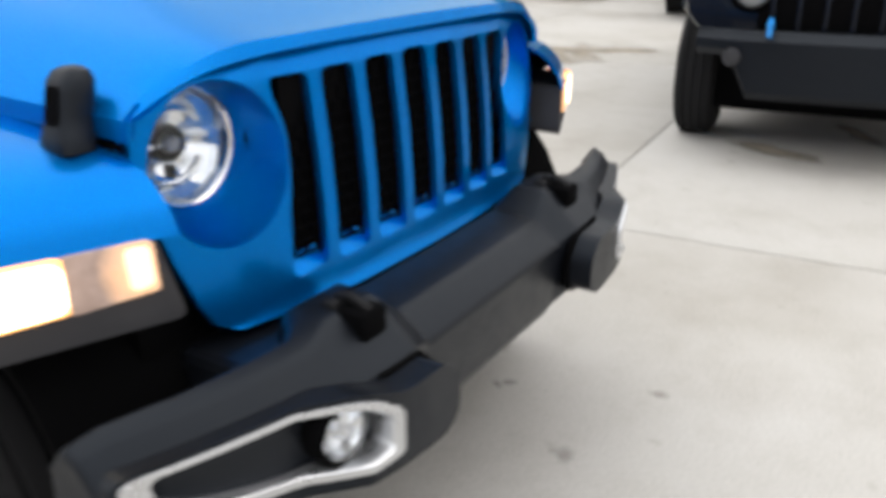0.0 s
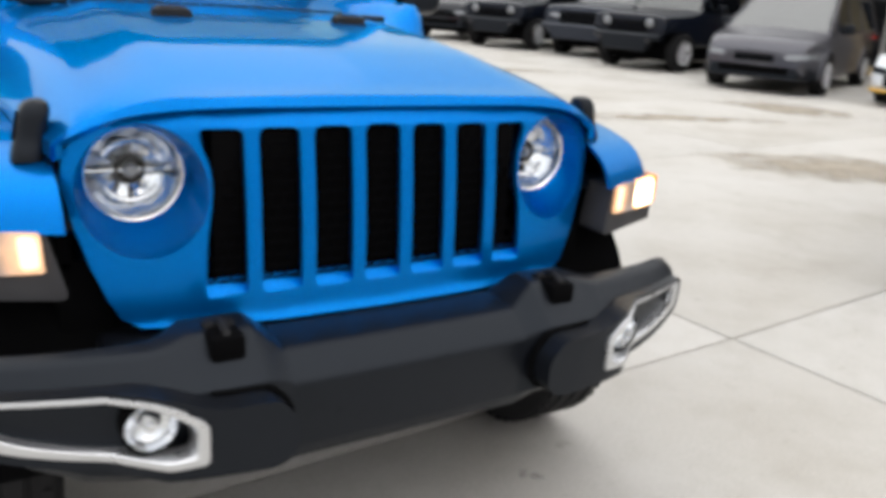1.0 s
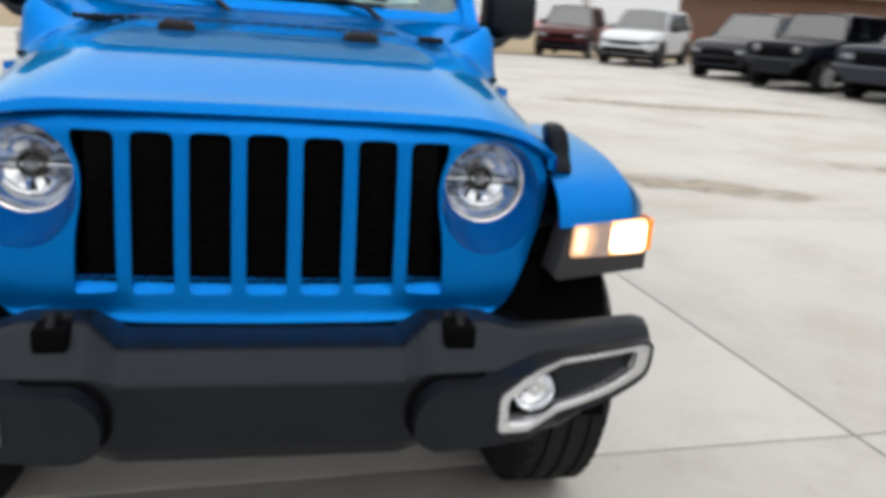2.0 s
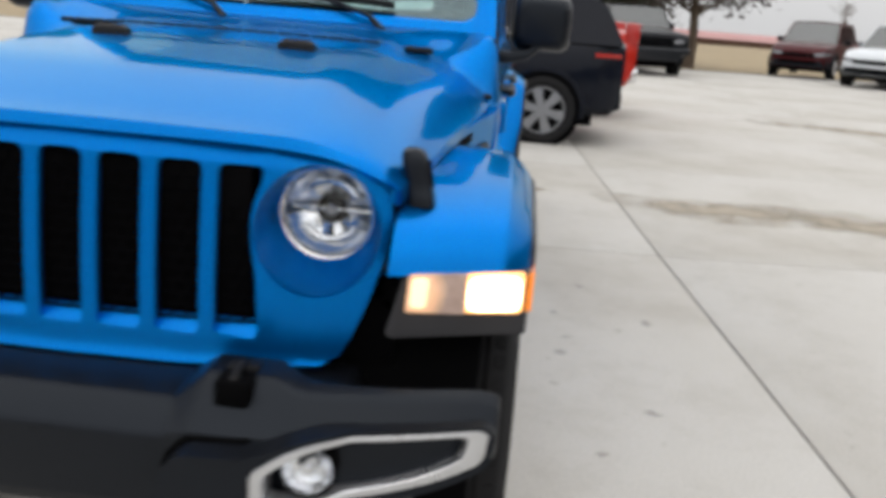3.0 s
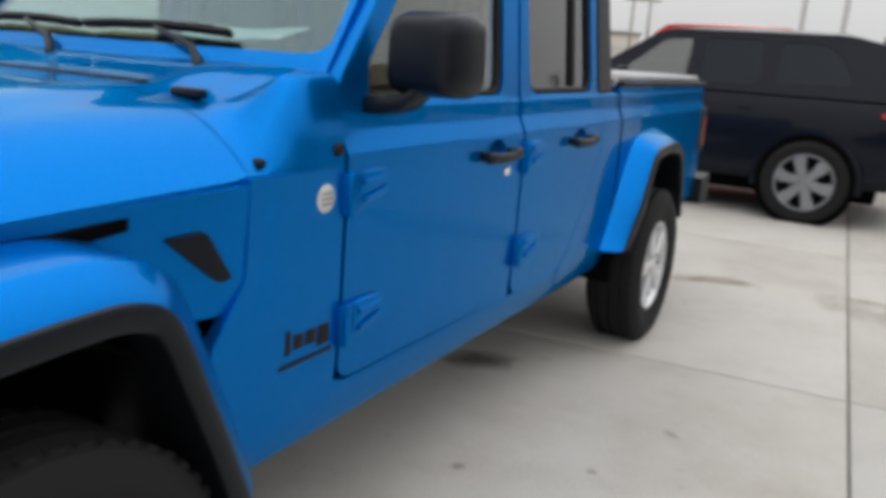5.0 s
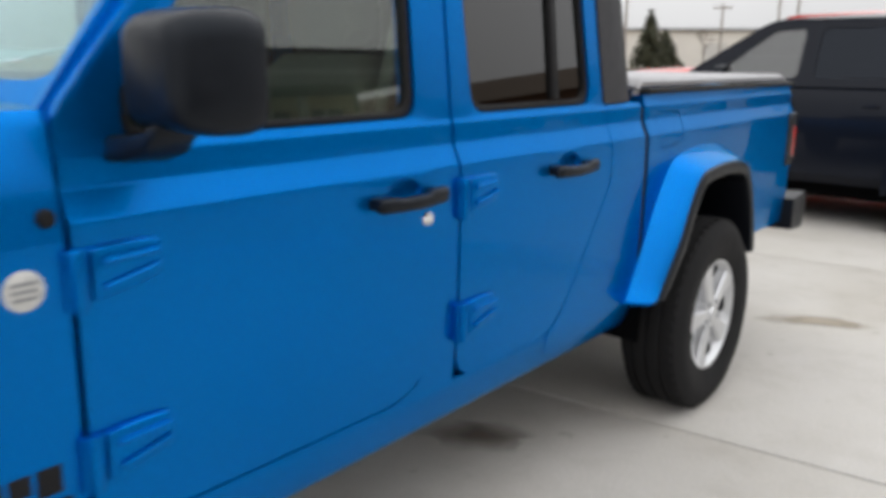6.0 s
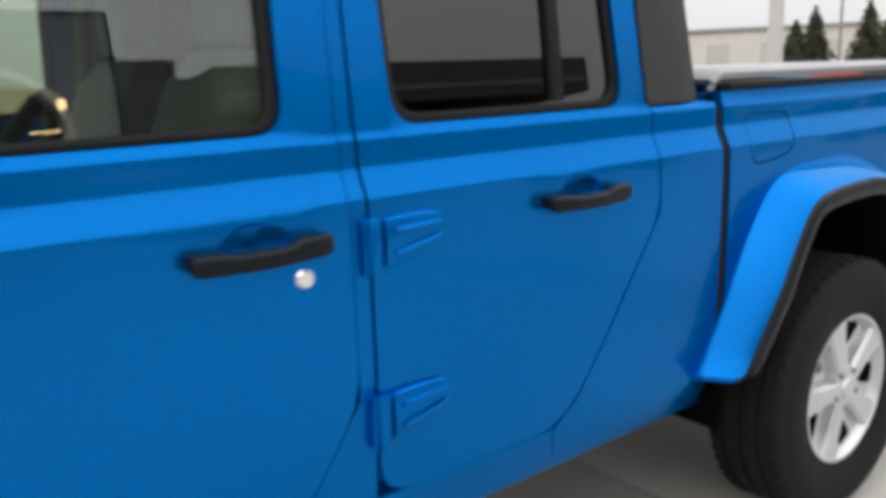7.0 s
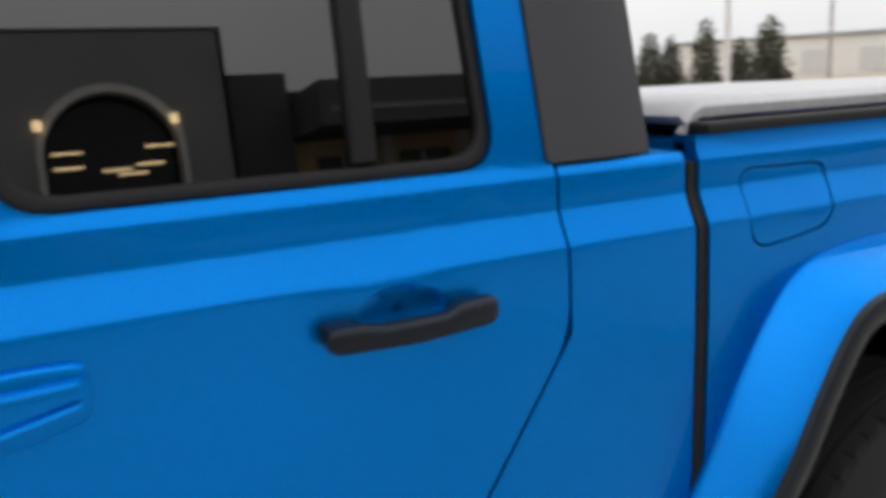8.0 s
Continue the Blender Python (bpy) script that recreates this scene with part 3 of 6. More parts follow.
# --- hood
def hood_row(y):
    t = max(0.0, min(1.0, (y + 0.46) / 1.16))
    zc = interp([(-0.47, 1.146), (-0.36, 1.172), (-0.2, 1.196), (0.0, 1.222), (0.2, 1.242), (0.4, 1.256), (0.7, 1.270)], y)
    w = 0.652 + 0.106 * t ** 0.8 + 0.034 * max(0.0, min(1.0, (y - 0.10) / 0.50)) ** 1.4
    zs = 1.056 + 0.074 * t
    pts = []
    for k in range(49):
        q = -1 + k / 24
        a = abs(q)
        x = q * w
        z = zc - 0.012 * a ** 2 - (zc - 0.012 - zs) * max(0.0, (a - 0.62) / 0.38) ** 2.4
        bulge = 0.021 * max(0.0, min(1.0, (y + 0.38) / 0.24)) * max(0.0, min(1.0, (0.50 - abs(x)) / 0.085))
        pts.append((x, y, z + bulge))
    return [(-w * 1.002, y, zs - 0.03)] + pts + [(w * 1.002, y, zs - 0.03)]


rows = []
first = hood_row(-0.43)
rows.append([(x * 0.985, -0.479 + 0.10 * max(0, abs(x) - 0.35) + 0.55 * max(0, abs(x) - 0.5) ** 2, min(z, 1.1265 - 0.30 * max(0.0, abs(x) - 0.30) ** 2 - 1.2 * max(0.0, abs(x) - 0.5) ** 2)) for x, _, z in first])
rows.append([(x * 0.995, -0.470 + 0.10 * max(0, abs(x) - 0.35) + 0.55 * max(0, abs(x) - 0.5) ** 2, z - 0.006) for x, _, z in first])
for y in (-0.43, -0.38, -0.32, -0.26, -0.20, -0.14, -0.06, 0.05, 0.22, 0.40, 0.52, 0.600):
    rows.append(hood_row(y))
hood = part("hood", sheet(rows, 0.012), BLUE, truck, "blue hood with raised centre")
for s in (1, -1):
    part("washer_nozzle", box(s * 0.545 - 0.045, s * 0.545 + 0.045, 0.655, 0.685, 1.262, 1.284, 0.007), PLASTIC, truck)
    part("hood_bumper", loft([[(s * 0.26 + dx * f, 0.27 + dy * f, z) for dx, dy in rounded([(-0.055, -0.026), (0.055, -0.026), (0.055, 0.026), (-0.055, 0.026)], 0.02)] for z, f in ((1.255, 1.0), (1.282, 0.92), (1.292, 0.6))], True), RUBBER, hood, "black rubber hood bumper")
# latches at the hood's front corners
for s in (1, -1):
    prof = [(1.010, 0.028), (1.015, 0.036), (1.034, 0.036), (1.043, 0.031), (1.065, 0.028), (1.092, 0.029), (1.110, 0.028), (1.122, 0.022), (1.128, 0.012)]
    body = loft([[(0.696 - 0.22 * (z - 1.0) + 0.028 * u * min(1.0, h / 0.030), -0.350 + h * v, z) for u, v in rounded([(-1, -1), (1, -1), (1, 1), (-1, 1)], 0.6, 4)] for z, h in prof], True)
    # black block flush with the latch paints the shade inside its slot
    rib = loft([[(0.7135 - 0.22 * (z - 1.0) + q, -0.350 + dy * f, z) for dy, q in ((-0.014, -0.02), (-0.014, 0.0125), (0.014, 0.0125), (0.014, -0.02))] for z, f in ((1.052, 0.7), (1.058, 1.0), (1.098, 1.0), (1.105, 0.7))], True)
    if s < 0:
        body, rib = mirrored(body), mirrored(rib)
    latch = part("hood_latch", body, PLASTIC, truck, "black rubber hood latch")
    part("latch_slot_shade", rib, BLACK, latch)

# --- inner wings between grille and doors, cowl, and a black block as the engine bay's shade
eng = box(-0.62, 0.62, -0.26, 0.72, 0.62, 1.02, 0.02)
part("engine_bay_shade", eng, BLACK, truck, "black block for the shade in the engine bay", smooth=False)
for s in (1, -1):
    # black blocks added as the shade in the gap between grille and fender
    guard = box(s * 0.646 - 0.016, s * 0.646 + 0.016, -0.40, -0.262, 0.80, 1.020, 0.004)
    part("side_gap_shade", box(s * 0.610 - 0.052, s * 0.610 + 0.052, -0.40, -0.262, 0.62, 0.82, 0.004, guard), BLACK, truck, "black block for the shaded gap beside the grille", smooth=False)
def wing_x(u):
    return 0.647 + 0.10 * max(0.0, min(1.0, (u + 0.46) / 1.16)) ** 0.8 + 0.072 * max(0.0, min(1.0, (u - 0.08) / 0.50)) ** 1.3


wing = panel(rounded([(-0.30, 0.86), (0.66, 0.86), (0.66, 1.122), (-0.30, 1.052)], 0.01), [], 0.02,
             lambda u, v, d: Vector((wing_x(u) - d, u, v)), ucuts=(-0.2, 0.0, 0.2, 0.3, 0.4, 0.5, 0.58), w=0.003)
both("inner_wing", wing, BLUE, truck)
# black strip drawn as the shade in the gap between the hood's side and the fender
seal = loft([[(hood_row(y)[-1][0] + a, y, interp([(-0.34, 1.018), (-0.24, 1.030), (-0.08, 1.046), (0.10, 1.056), (0.20, 1.056), (0.34, 1.075)], y) + b) for a, b in ((-0.02, -0.02), (0.009, -0.02), (0.009, 0.002), (0.002, 0.008), (-0.02, 0.008))] for y in (-0.32, -0.24, -0.16, -0.08, 0.0, 0.10, 0.20, 0.27, 0.33)], True)
both("hood_gap_shade", seal, BLACK, truck, "black strip for the shaded gap beside the hood")
cowl_side = panel([(0.47, 0.50), (0.885, 0.50), (0.885, 1.128), (0.575, 1.128), (0.56, 0.92), (0.47, 0.80)], [], 0.03, side, cuts=CUTS, w=0.003)
both("cowl_side", cowl_side, BLUE, truck)
# fixed cowl behind the hood: it keeps the hood's section and rises to the windshield and the doors
COWL_X = [(0.0, 0.0), (0.62, 0.56), (0.80, 0.70), (0.88, 0.745), (0.93, 0.776), (0.97, 0.794), (1.0, 0.803)]
COWL_Z = [(0.0, 1.338), (0.62, 1.336), (0.80, 1.335), (0.88, 1.334), (0.93, 1.326), (0.97, 1.288), (1.0, 1.185)]


def cowl_row(y, f, g):
    """f: how far the middle has risen to the windshield's foot; g: the same for the shoulder beside the door."""
    out = []
    for i, (x, _, z) in enumerate(hood_row(min(y, 0.66))):
        q = -1 + (i - 1) / 24
        if i in (0, 50):
            q = -1.0 if i == 0 else 1.0
            ex, ez = q * 0.812, 1.128
        else:
            ex, ez = math.copysign(interp(COWL_X, abs(q)), q), interp(COWL_Z, abs(q))
        k = f + (g - f) * max(0.0, min(1.0, (abs(q) - 0.78) / 0.10))
        out.append((x * (1 - k) + ex * k, y, z * (1 - k) + ez * k))
    return out


part("cowl_panel", sheet([cowl_row(*r) for r in ((0.604, 0.0, 0.0), (0.645, 0.01, 0.03), (0.675, 0.03, 0.20), (0.705, 0.10, 0.62), (0.735, 0.20, 0.92), (0.76, 0.32, 1.0), (0.80, 0.56, 1.0), (0.84, 0.80, 1.0), (0.885, 1.0, 1.0))], 0.010), BLUE, truck, "blue cowl below the windshield")
both("body_bolt", revolve([(0.0, 0.006), (0.008, 0.005), (0.010, 0.0), (0.010, -0.02)], "x", (0.781, 0.64, 1.150), 14), RUBBER, truck, "black rubber plug")
both("body_bolt", revolve([(0.0, 0.010), (0.012, 0.008), (0.0165, 0.0), (0.0165, -0.02)], "x", (0.808, 0.862, 1.165), 18), RUBBER, truck, "black rubber plug")
grill = bmesh.new()
for k in range(19):
    x = -0.62 + k * 0.055
    zz = 1.289 - 0.012 * (x / 0.78) ** 2
    box(x, x + 0.048, 0.648, 0.676, zz - 0.012, zz + 0.005, 0.003, grill)
tagged(part("cowl_vent", grill, PLASTIC, truck, "dark grey cowl air vent strip", smooth=False), kind="stuff")

# --- windshield and its frame
WB, WT = (0.86, 1.330), (1.245, 1.775)


def screen(u, v, d):
    """v: metres up the sloped screen."""
    L = math.hypot(WT[0] - WB[0], WT[1] - WB[1])
    dy, dz = (WT[0] - WB[0]) / L, (WT[1] - WB[1]) / L
    bow = 0.050 * (u / 0.7) ** 2
    return Vector((u, WB[0] + dy * v + dz * d + bow, WB[1] + dz * v - dy * d))


SL = math.hypot(WT[0] - WB[0], WT[1] - WB[1])
frame_out = rounded([(-0.775, 0.0), (0.775, 0.0), (0.735, SL), (-0.735, SL)], 0.03)
hole = rounded([(-0.705, 0.052), (0.705, 0.052), (0.665, SL - 0.07), (-0.665, SL - 0.07)], 0.075, 8)
windshield_frame = part("windshield_frame", panel(frame_out, [hole], 0.06, screen, cuts=(0.2, 0.4), ucuts=(-0.5, -0.25, 0, 0.25, 0.5), w=0.010), BLUE, truck, "blue windshield frame")
inner = rounded([(-0.700, 0.057), (0.700, 0.057), (0.660, SL - 0.075), (-0.660, SL - 0.075)], 0.075, 8)
clear = rounded([(-0.676, 0.082), (0.676, 0.082), (0.632, SL - 0.11), (-0.632, SL - 0.11)], 0.075, 8)
part("screen_border", panel(inner, [clear], 0.003, lambda u, v, d: screen(u, v, d + 0.018), ucuts=(-0.5, -0.25, 0, 0.25, 0.5), w=0), BLACK, windshield_frame, "black printed glass border")
gp = panel(hole, [], 0.004, lambda u, v, d: screen(u, v, d + 0.012), ucuts=(-0.5, -0.25, 0, 0.25, 0.5), w=0)
part("windshield", gp, SCREEN, windshield_frame, "green-tinted windshield glass").visible_shadow = False
for s in (-0.18, 0.36):
    arm = tube([screen(s + 0.03, -0.02, -0.014), screen(s - 0.02, 0.03, -0.022), screen(s - 0.18, 0.085, -0.022)], 0.009, 8, None, (0.013, 0.010, 0.006))
    w = part("wiper", arm, PLASTIC, truck, "black windshield wiper")
    part("pivot", revolve([(0.0, 0.012), (0.014, 0.010), (0.018, 0.0), (0.018, -0.03)], "z", tuple(screen(s + 0.03, -0.02, -0.012)), 16), PLASTIC, w)
    blade = loft([[tuple(screen(s + 0.06 - 0.52 * t, 0.095 + 0.012 * math.sin(3 * t), -q)) for q in (0.0, 0.012, 0.024)] for t in (0, 0.25, 0.5, 0.75, 1)], False, False)
    bmesh.ops.solidify(blade, geom=blade.faces[:], thickness=0.012)
    part("blade", blade, RUBBER, w)

# --- doors
F_OUT = rounded([(0.897, 0.592), (1.665, 0.584), (1.745, 0.610), (1.862, 0.790), (1.862, 1.20), (1.868, 1.72), (1.845, 1.76), (1.30, 1.76), (1.262, 1.74), (0.915, 1.335), (0.897, 1.30)], [0.06, 0.05, 0.05, 0.06, 0.02, 0.02, 0.03, 0.03, 0.03, 0.03, 0.02])
F_WIN = rounded([(1.015, 1.272), (1.768, 1.272), (1.775, 1.70), (1.31, 1.70), (1.02, 1.365)], [0.03, 0.055, 0.05, 0.03, 0.03])
R_OUT = rounded([(1.903, 0.578), (2.36, 0.577), (2.432, 0.633), (2.702, 1.023), (2.702, 1.268), (2.655, 1.75), (1.903, 1.76)], [0.075, 0.06, 0.04, 0.05, 0.01, 0.03, 0.03])
R_WIN = rounded([(1.985, 1.272), (2.610, 1.272), (2.572, 1.70), (1.965, 1.70)], [0.06, 0.06, 0.05, 0.05])


def handle(y0, z, parent):
    """Black pull handle over a shallow cup: straight below, waisted above the cup."""
    L = 0.245
    top = [(0.0, -0.004), (0.02, 0.006), (0.06, 0.010), (0.20, 0.010), (0.29, 0.005), (0.66, 0.005), (0.74, 0.014), (0.95, 0.015), (0.985, 0.011), (1.0, 0.004)]
    low = [(0.0, -0.012), (0.02, -0.021), (0.06, -0.026), (0.5, -0.028), (0.95, -0.025), (0.985, -0.020), (1.0, -0.010)]
    rows = []
    for t in (0, 0.02, 0.06, 0.12, 0.20, 0.245, 0.29, 0.40, 0.5, 0.6, 0.66, 0.70, 0.74, 0.80, 0.88, 0.95, 0.985, 1.0):
        zt, zl = z + interp(top, t), z + interp(low, t)
        out = 0.026 + 0.010 * math.sin(math.pi * t)
        d = 0.006 if t in (0, 1.0) else (0.012 if t in (0.02, 0.985) else 0.015)
        row = []
        for k in range(16):
            a = 2 * math.pi * k / 16
            ca, sa = math.cos(a), math.sin(a)
            ca, sa = math.copysign(abs(ca) ** 0.7, ca), math.copysign(abs(sa) ** 0.7, sa)
            row.append((0.813 + out + d * ca, y0 + L * t, (zt + zl) / 2 + (zt - zl) / 2 * sa))
        rows.append(row)
    bm = loft(rows, True)
    for t in (0.07, 0.86):
        box(0.80, 0.845, y0 + L * t - 0.015, y0 + L * t + 0.03, z - 0.018, z + 0.010, 0.006, bm)
    box(0.8555, 0.8595, y0 + 0.175, y0 + 0.215, z - 0.004, z + 0.006, 0.001, bm)
    return bm


def door(outline, window, hy, hinges, key, seal_label, pane_material, pane_label, divider=None):
    cup = ellipse(hy + 0.118, 1.104, 0.062, 0.036, 28)
    skin = panel(outline, [window, cup], 0.035, side, cuts=CUTS + [1.5], w=0.006)
    dish = loft([[tuple(side(hy + 0.118 + 0.064 * r * math.cos(a), 1.104 + 0.038 * r * math.sin(a), dd)) for a in [2 * math.pi * k / 28 for k in range(28)]] for r, dd in ((1.0, 0.003), (0.94, 0.010), (0.75, 0.016), (0.1, 0.018))], True, False)
    n = len(window)
    cy, cz = sum(p[0] for p in window) / n, sum(p[1] for p in window) / n
    small = [(cy + (u - cy) * 0.945, cz + (v - cz) * 0.915) for u, v in window]
    seal = panel([(cy + (u - cy) * 0.998, cz + (v - cz) * 0.998) for u, v in window], [small], 0.02, lambda u, v, d: side(u, v, d + 0.008), w=0.005)
    pane = panel([(cy + (u - cy) * 0.97, cz + (v - cz) * 0.96) for u, v in window], [], 0.004, lambda u, v, d: side(u, v, d + 0.020), w=0)
    for s in (1, -1):
        m = (lambda b: b.copy()) if s > 0 else mirrored
        ob = part("door", m(skin), BLUE, truck, "blue door")
        part("handle_cup", m(dish), BLUE, ob)
        part("window_seal", m(seal), RUBBER, ob, seal_label)
        p = part("window_pane", m(pane), pane_material, ob, pane_label)
        if pane_material is not PRIVACY:
            p.visible_shadow = False
        part("door_handle", m(handle(hy, 1.099, ob)), PLASTIC, ob, "black door handle")
        if divider:
            part("window_divider", m(panel([(divider - 0.017, 1.296), (divider + 0.017, 1.296), (divider + 0.012, 1.70), (divider - 0.022, 1.70)], [], 0.02, lambda u, v, d: side(u, v, d + 0.006), w=0.004)), RUBBER, ob, "black window divider bar")
        for hz in hinges:
            y0 = 0.897 if outline is F_OUT else 1.903
            strap = []
            for t, hh in ((0.0, 0.046), (0.25, 0.046), (0.55, 0.043), (0.9, 0.037), (0.97, 0.032), (1.0, 0.022)):
                yy = y0 + 0.022 + 0.128 * t
                zc = hz + 0.012 * t
                strap.append([(0.811, yy, zc - hh), (0.826 - 0.004 * t, yy, zc - hh + 0.004), (0.829 - 0.004 * t, yy, zc), (0.826 - 0.004 * t, yy, zc + hh - 0.004), (0.811, yy, zc + hh)])
            hb = loft(strap, True)
            bevel(hb, 0.003)
            for dz in (-0.018, 0.018):
                tube([(0.829, y0 + 0.04, hz + dz * 1.2), (0.828, y0 + 0.14, hz + 0.012 + dz * 0.7)], 0.007, 8, hb)
            hinge = part("hinge", m(hb), BLUE, ob, "exposed blue door hinge")
            pin = revolve([(0.0, 0.055), (0.010, 0.053), (0.013, 0.045), (0.013, -0.045), (0.010, -0.053), (0.0, -0.055)], "z", (0.824, y0 - 0.002, hz - 0.005), 14)
            box(0.80, 0.822, y0 - 0.022, y0 + 0.02, hz - 0.056, hz + 0.046, 0.004, pin)
            part("hinge_pin", m(pin), BLUE, hinge)
        if key:
            part("key_lock", m(revolve([(0.0, 0.008), (0.014, 0.007), (0.0175, 0.002), (0.0175, -0.01)], "x", (0.812, 1.768, 1.034), 20)), CHROME, ob, "chrome key lock")
    for b in (skin, dish, seal, pane):
        b.free()


door(F_OUT, F_WIN, 1.565, (1.066, 0.748), True, "black rubber window seal", CLEAR, "clear green-tinted door glass")
door(R_OUT, R_WIN, 2.315, (1.072, 0.745), False, "black rubber window seal", PRIVACY, "dark privacy glass", 2.415)

# pillars, sills, rear quarter
quarter = panel([(2.375, 0.50), (2.955, 0.50), (2.955, 1.268), (2.707, 1.268), (2.707, 1.022), (2.437, 0.628), (2.36, 0.571)], [], 0.03, side, cuts=CUTS, w=0.004)
both("rear_quarter", quarter, BLUE, truck)
sill = panel([(0.47, 0.455), (2.955, 0.455), (2.955, 0.505), (2.37, 0.573), (0.93, 0.584), (0.892, 0.60), (0.47, 0.60)], [], 0.04, lambda u, v, d: side(u, v, d + 0.004), cuts=CUTS, w=0.006)
both("sill", sill, BLUE, truck)
backing = panel([(0.60, 0.47), (2.955, 0.47), (2.70, 1.26), (2.64, 1.77), (1.25, 1.77), (0.90, 1.33), (0.60, 1.1)], [F_WIN, R_WIN], 0.02, lambda u, v, d: side(u, v, d + 0.038), cuts=CUTS, w=0)
both("door_jamb", backing, BLUE, truck)
pill = panel([(1.672, 0.578), (1.896, 0.572), (1.898, 0.70), (1.899, 1.75), (1.873, 1.75), (1.867, 1.20), (1.867, 0.787), (1.750, 0.606)], [], 0.02, lambda u, v, d: side(u, v, d + 0.005), cuts=CUTS, w=0.003)
both("centre_pillar", pill, BLUE, truck)

# hard top: roof, rear posts and back wall
post = panel(rounded([(2.690, 1.272), (2.895, 1.272), (2.83, 1.80), (2.64, 1.80)], 0.012), [], 0.10, lambda u, v, d: Vector((interp(SIDE, v) + 0.006 - d - 0.5 * max(0.0, u - 2.80 + 0.14 * (v - 1.27)) ** 1.5, u, v)), cuts=(1.4, 1.5, 1.6), ucuts=(2.72, 2.76, 2.80, 2.84, 2.87), w=0.012)
both("rear_post", post, TRIM, truck, "dark grey textured plastic hard-top post")
roof_rows = []
for y in (1.20, 1.24, 1.6, 2.0, 2.4, 2.78, 2.84):
    e = 0.03 if y in (1.20, 2.84) else 0.0
    roof_rows.append([(x, y, z - e) for x, z in ((-0.755, 1.765), (-0.74, 1.80), (-0.68, 1.835), (-0.3, 1.855), (0, 1.858), (0.3, 1.855), (0.68, 1.835), (0.74, 1.80), (0.755, 1.765))])
part("roof", sheet(roof_rows, 0.04), TRIM, truck, "dark grey hard top")
back = panel([(-0.76, 1.27), (0.76, 1.27), (0.72, 1.80), (-0.72, 1.80)], [rounded([(-0.60, 1.36), (0.60, 1.36), (0.57, 1.70), (-0.57, 1.70)], 0.05)], 0.03, lambda u, v, d: Vector((u, 2.885 - 0.12 * (v - 1.27) - d, v)), w=0.004)
part("back_panel", back, TRIM, truck)
part("back_window", panel(rounded([(-0.60, 1.36), (0.60, 1.36), (0.57, 1.70), (-0.57, 1.70)], 0.05), [], 0.004, lambda u, v, d: Vector((u, 2.875 - 0.12 * (v - 1.27) - d, v)), w=0), PRIVACY, truck, "dark rear window")
part("cab_back", box(-0.76, 0.76, 2.925, 2.95, 0.55, 1.27, 0.004), BLUE, truck)

# --- badges on the cowl side
for s in (1, -1):
    c = (s * 0.806, 0.816, 1.06)
    bd = part("round_badge", revolve([(0.0, s * 0.008), (0.030, s * 0.008), (0.035, s * 0.005), (0.037, 0.0), (0.037, -s * 0.01)], "x", c, 28), BADGE, truck, "round white badge")
    for dz in (-0.012, 0.0, 0.012):
        part("relief", box(c[0] + s * 0.007 - 0.002, c[0] + s * 0.007 + 0.003, c[1] - 0.02, c[1] + 0.02, c[2] + dz - 0.003, c[2] + dz + 0.003, 0.001), BADGEGREY, bd)
    # lettering as plain dark bars
    for k, (u0, u1, z0, z1) in enumerate(((0.690, 0.708, 0.722, 0.780), (0.718, 0.752, 0.728, 0.764), (0.760, 0.796, 0.728, 0.764), (0.804, 0.846, 0.714, 0.764))):
        part("badge_bar", box(s * 0.806 - 0.004, s * 0.806 + 0.006, u0, u1, z0, z1, 0.003), RUBBER, truck, "raised black badge bar")
    part("badge_bar", box(s * 0.806 - 0.003, s * 0.806 + 0.004, 0.672, 0.860, 0.690, 0.700, 0.002), RUBBER, truck, "thin black badge line")

# --- front fenders
def inward(prof, i, centre):
    y, z = prof[i]
    a, b = prof[max(i - 1, 0)], prof[min(i + 1, len(prof) - 1)]
    t = Vector((b[0] - a[0], b[1] - a[1])).normalized()
    nrm = Vector((t.y, -t.x))
    if nrm.dot(Vector((centre[0] - y, centre[1] - z))) < 0:
        nrm = -nrm
    return nrm


def dense(prof, n=4):
    """Catmull-Rom through the profile's points."""
    out = []
    for i in range(len(prof) - 1):
        p0, p1, p2, p3 = (Vector(prof[max(0, min(len(prof) - 1, i + k))]) for k in (-1, 0, 1, 2))
        for k in range(n):
            t = k / n
            q = 0.5 * ((2 * p1) + (p2 - p0) * t + (2 * p0 - 5 * p1 + 4 * p2 - p3) * t * t + (3 * p1 - p0 - 3 * p2 + p3) * t ** 3)
            out.append((q.x, q.y))
    out.append(prof[-1])
    return out


def fender_skin(prof, centre, section, shear, swell=None):
    rows = []
    for i, (y, z) in enumerate(prof):
        nr = inward(prof, i, centre)
        k = shear(y, z)
        row = []
        for x, d in section:
            g = swell(y, z, x) if swell else 0.0
            row.append((x, y + nr.x * (d + g) + k * (x - 0.80), z + nr.y * (d + g)))
        rows.append(row)
    return rows


FPROF = dense([(-0.455, 0.906), (-0.43, 0.955), (-0.37, 0.998), (-0.24, 1.030), (-0.08, 1.048), (0.10, 1.058), (0.20, 1.054), (0.29, 1.022), (0.345, 0.96), (0.40, 0.84), (0.46, 0.70), (0.520, 0.548)])
shear_f = lambda y, z: 0.38 * max(0.0, min(1.0, (-0.10 - y) / 0.25))
blue_sec = [(0.655, -0.006), (0.72, -0.004), (0.80, -0.002), (0.862, 0.002), (0.871, 0.005), (0.876, 0.010), (0.916, 0.050), (0.923, 0.064)]


def front_lift(y, z, x):
    """The outer slope of the fender fades out towards the lamp."""
    return -0.018 * max(0.0, min(1.0, (x - 0.862) / 0.05)) * max(0.0, min(1.0, (-0.16 - y) / 0.22))


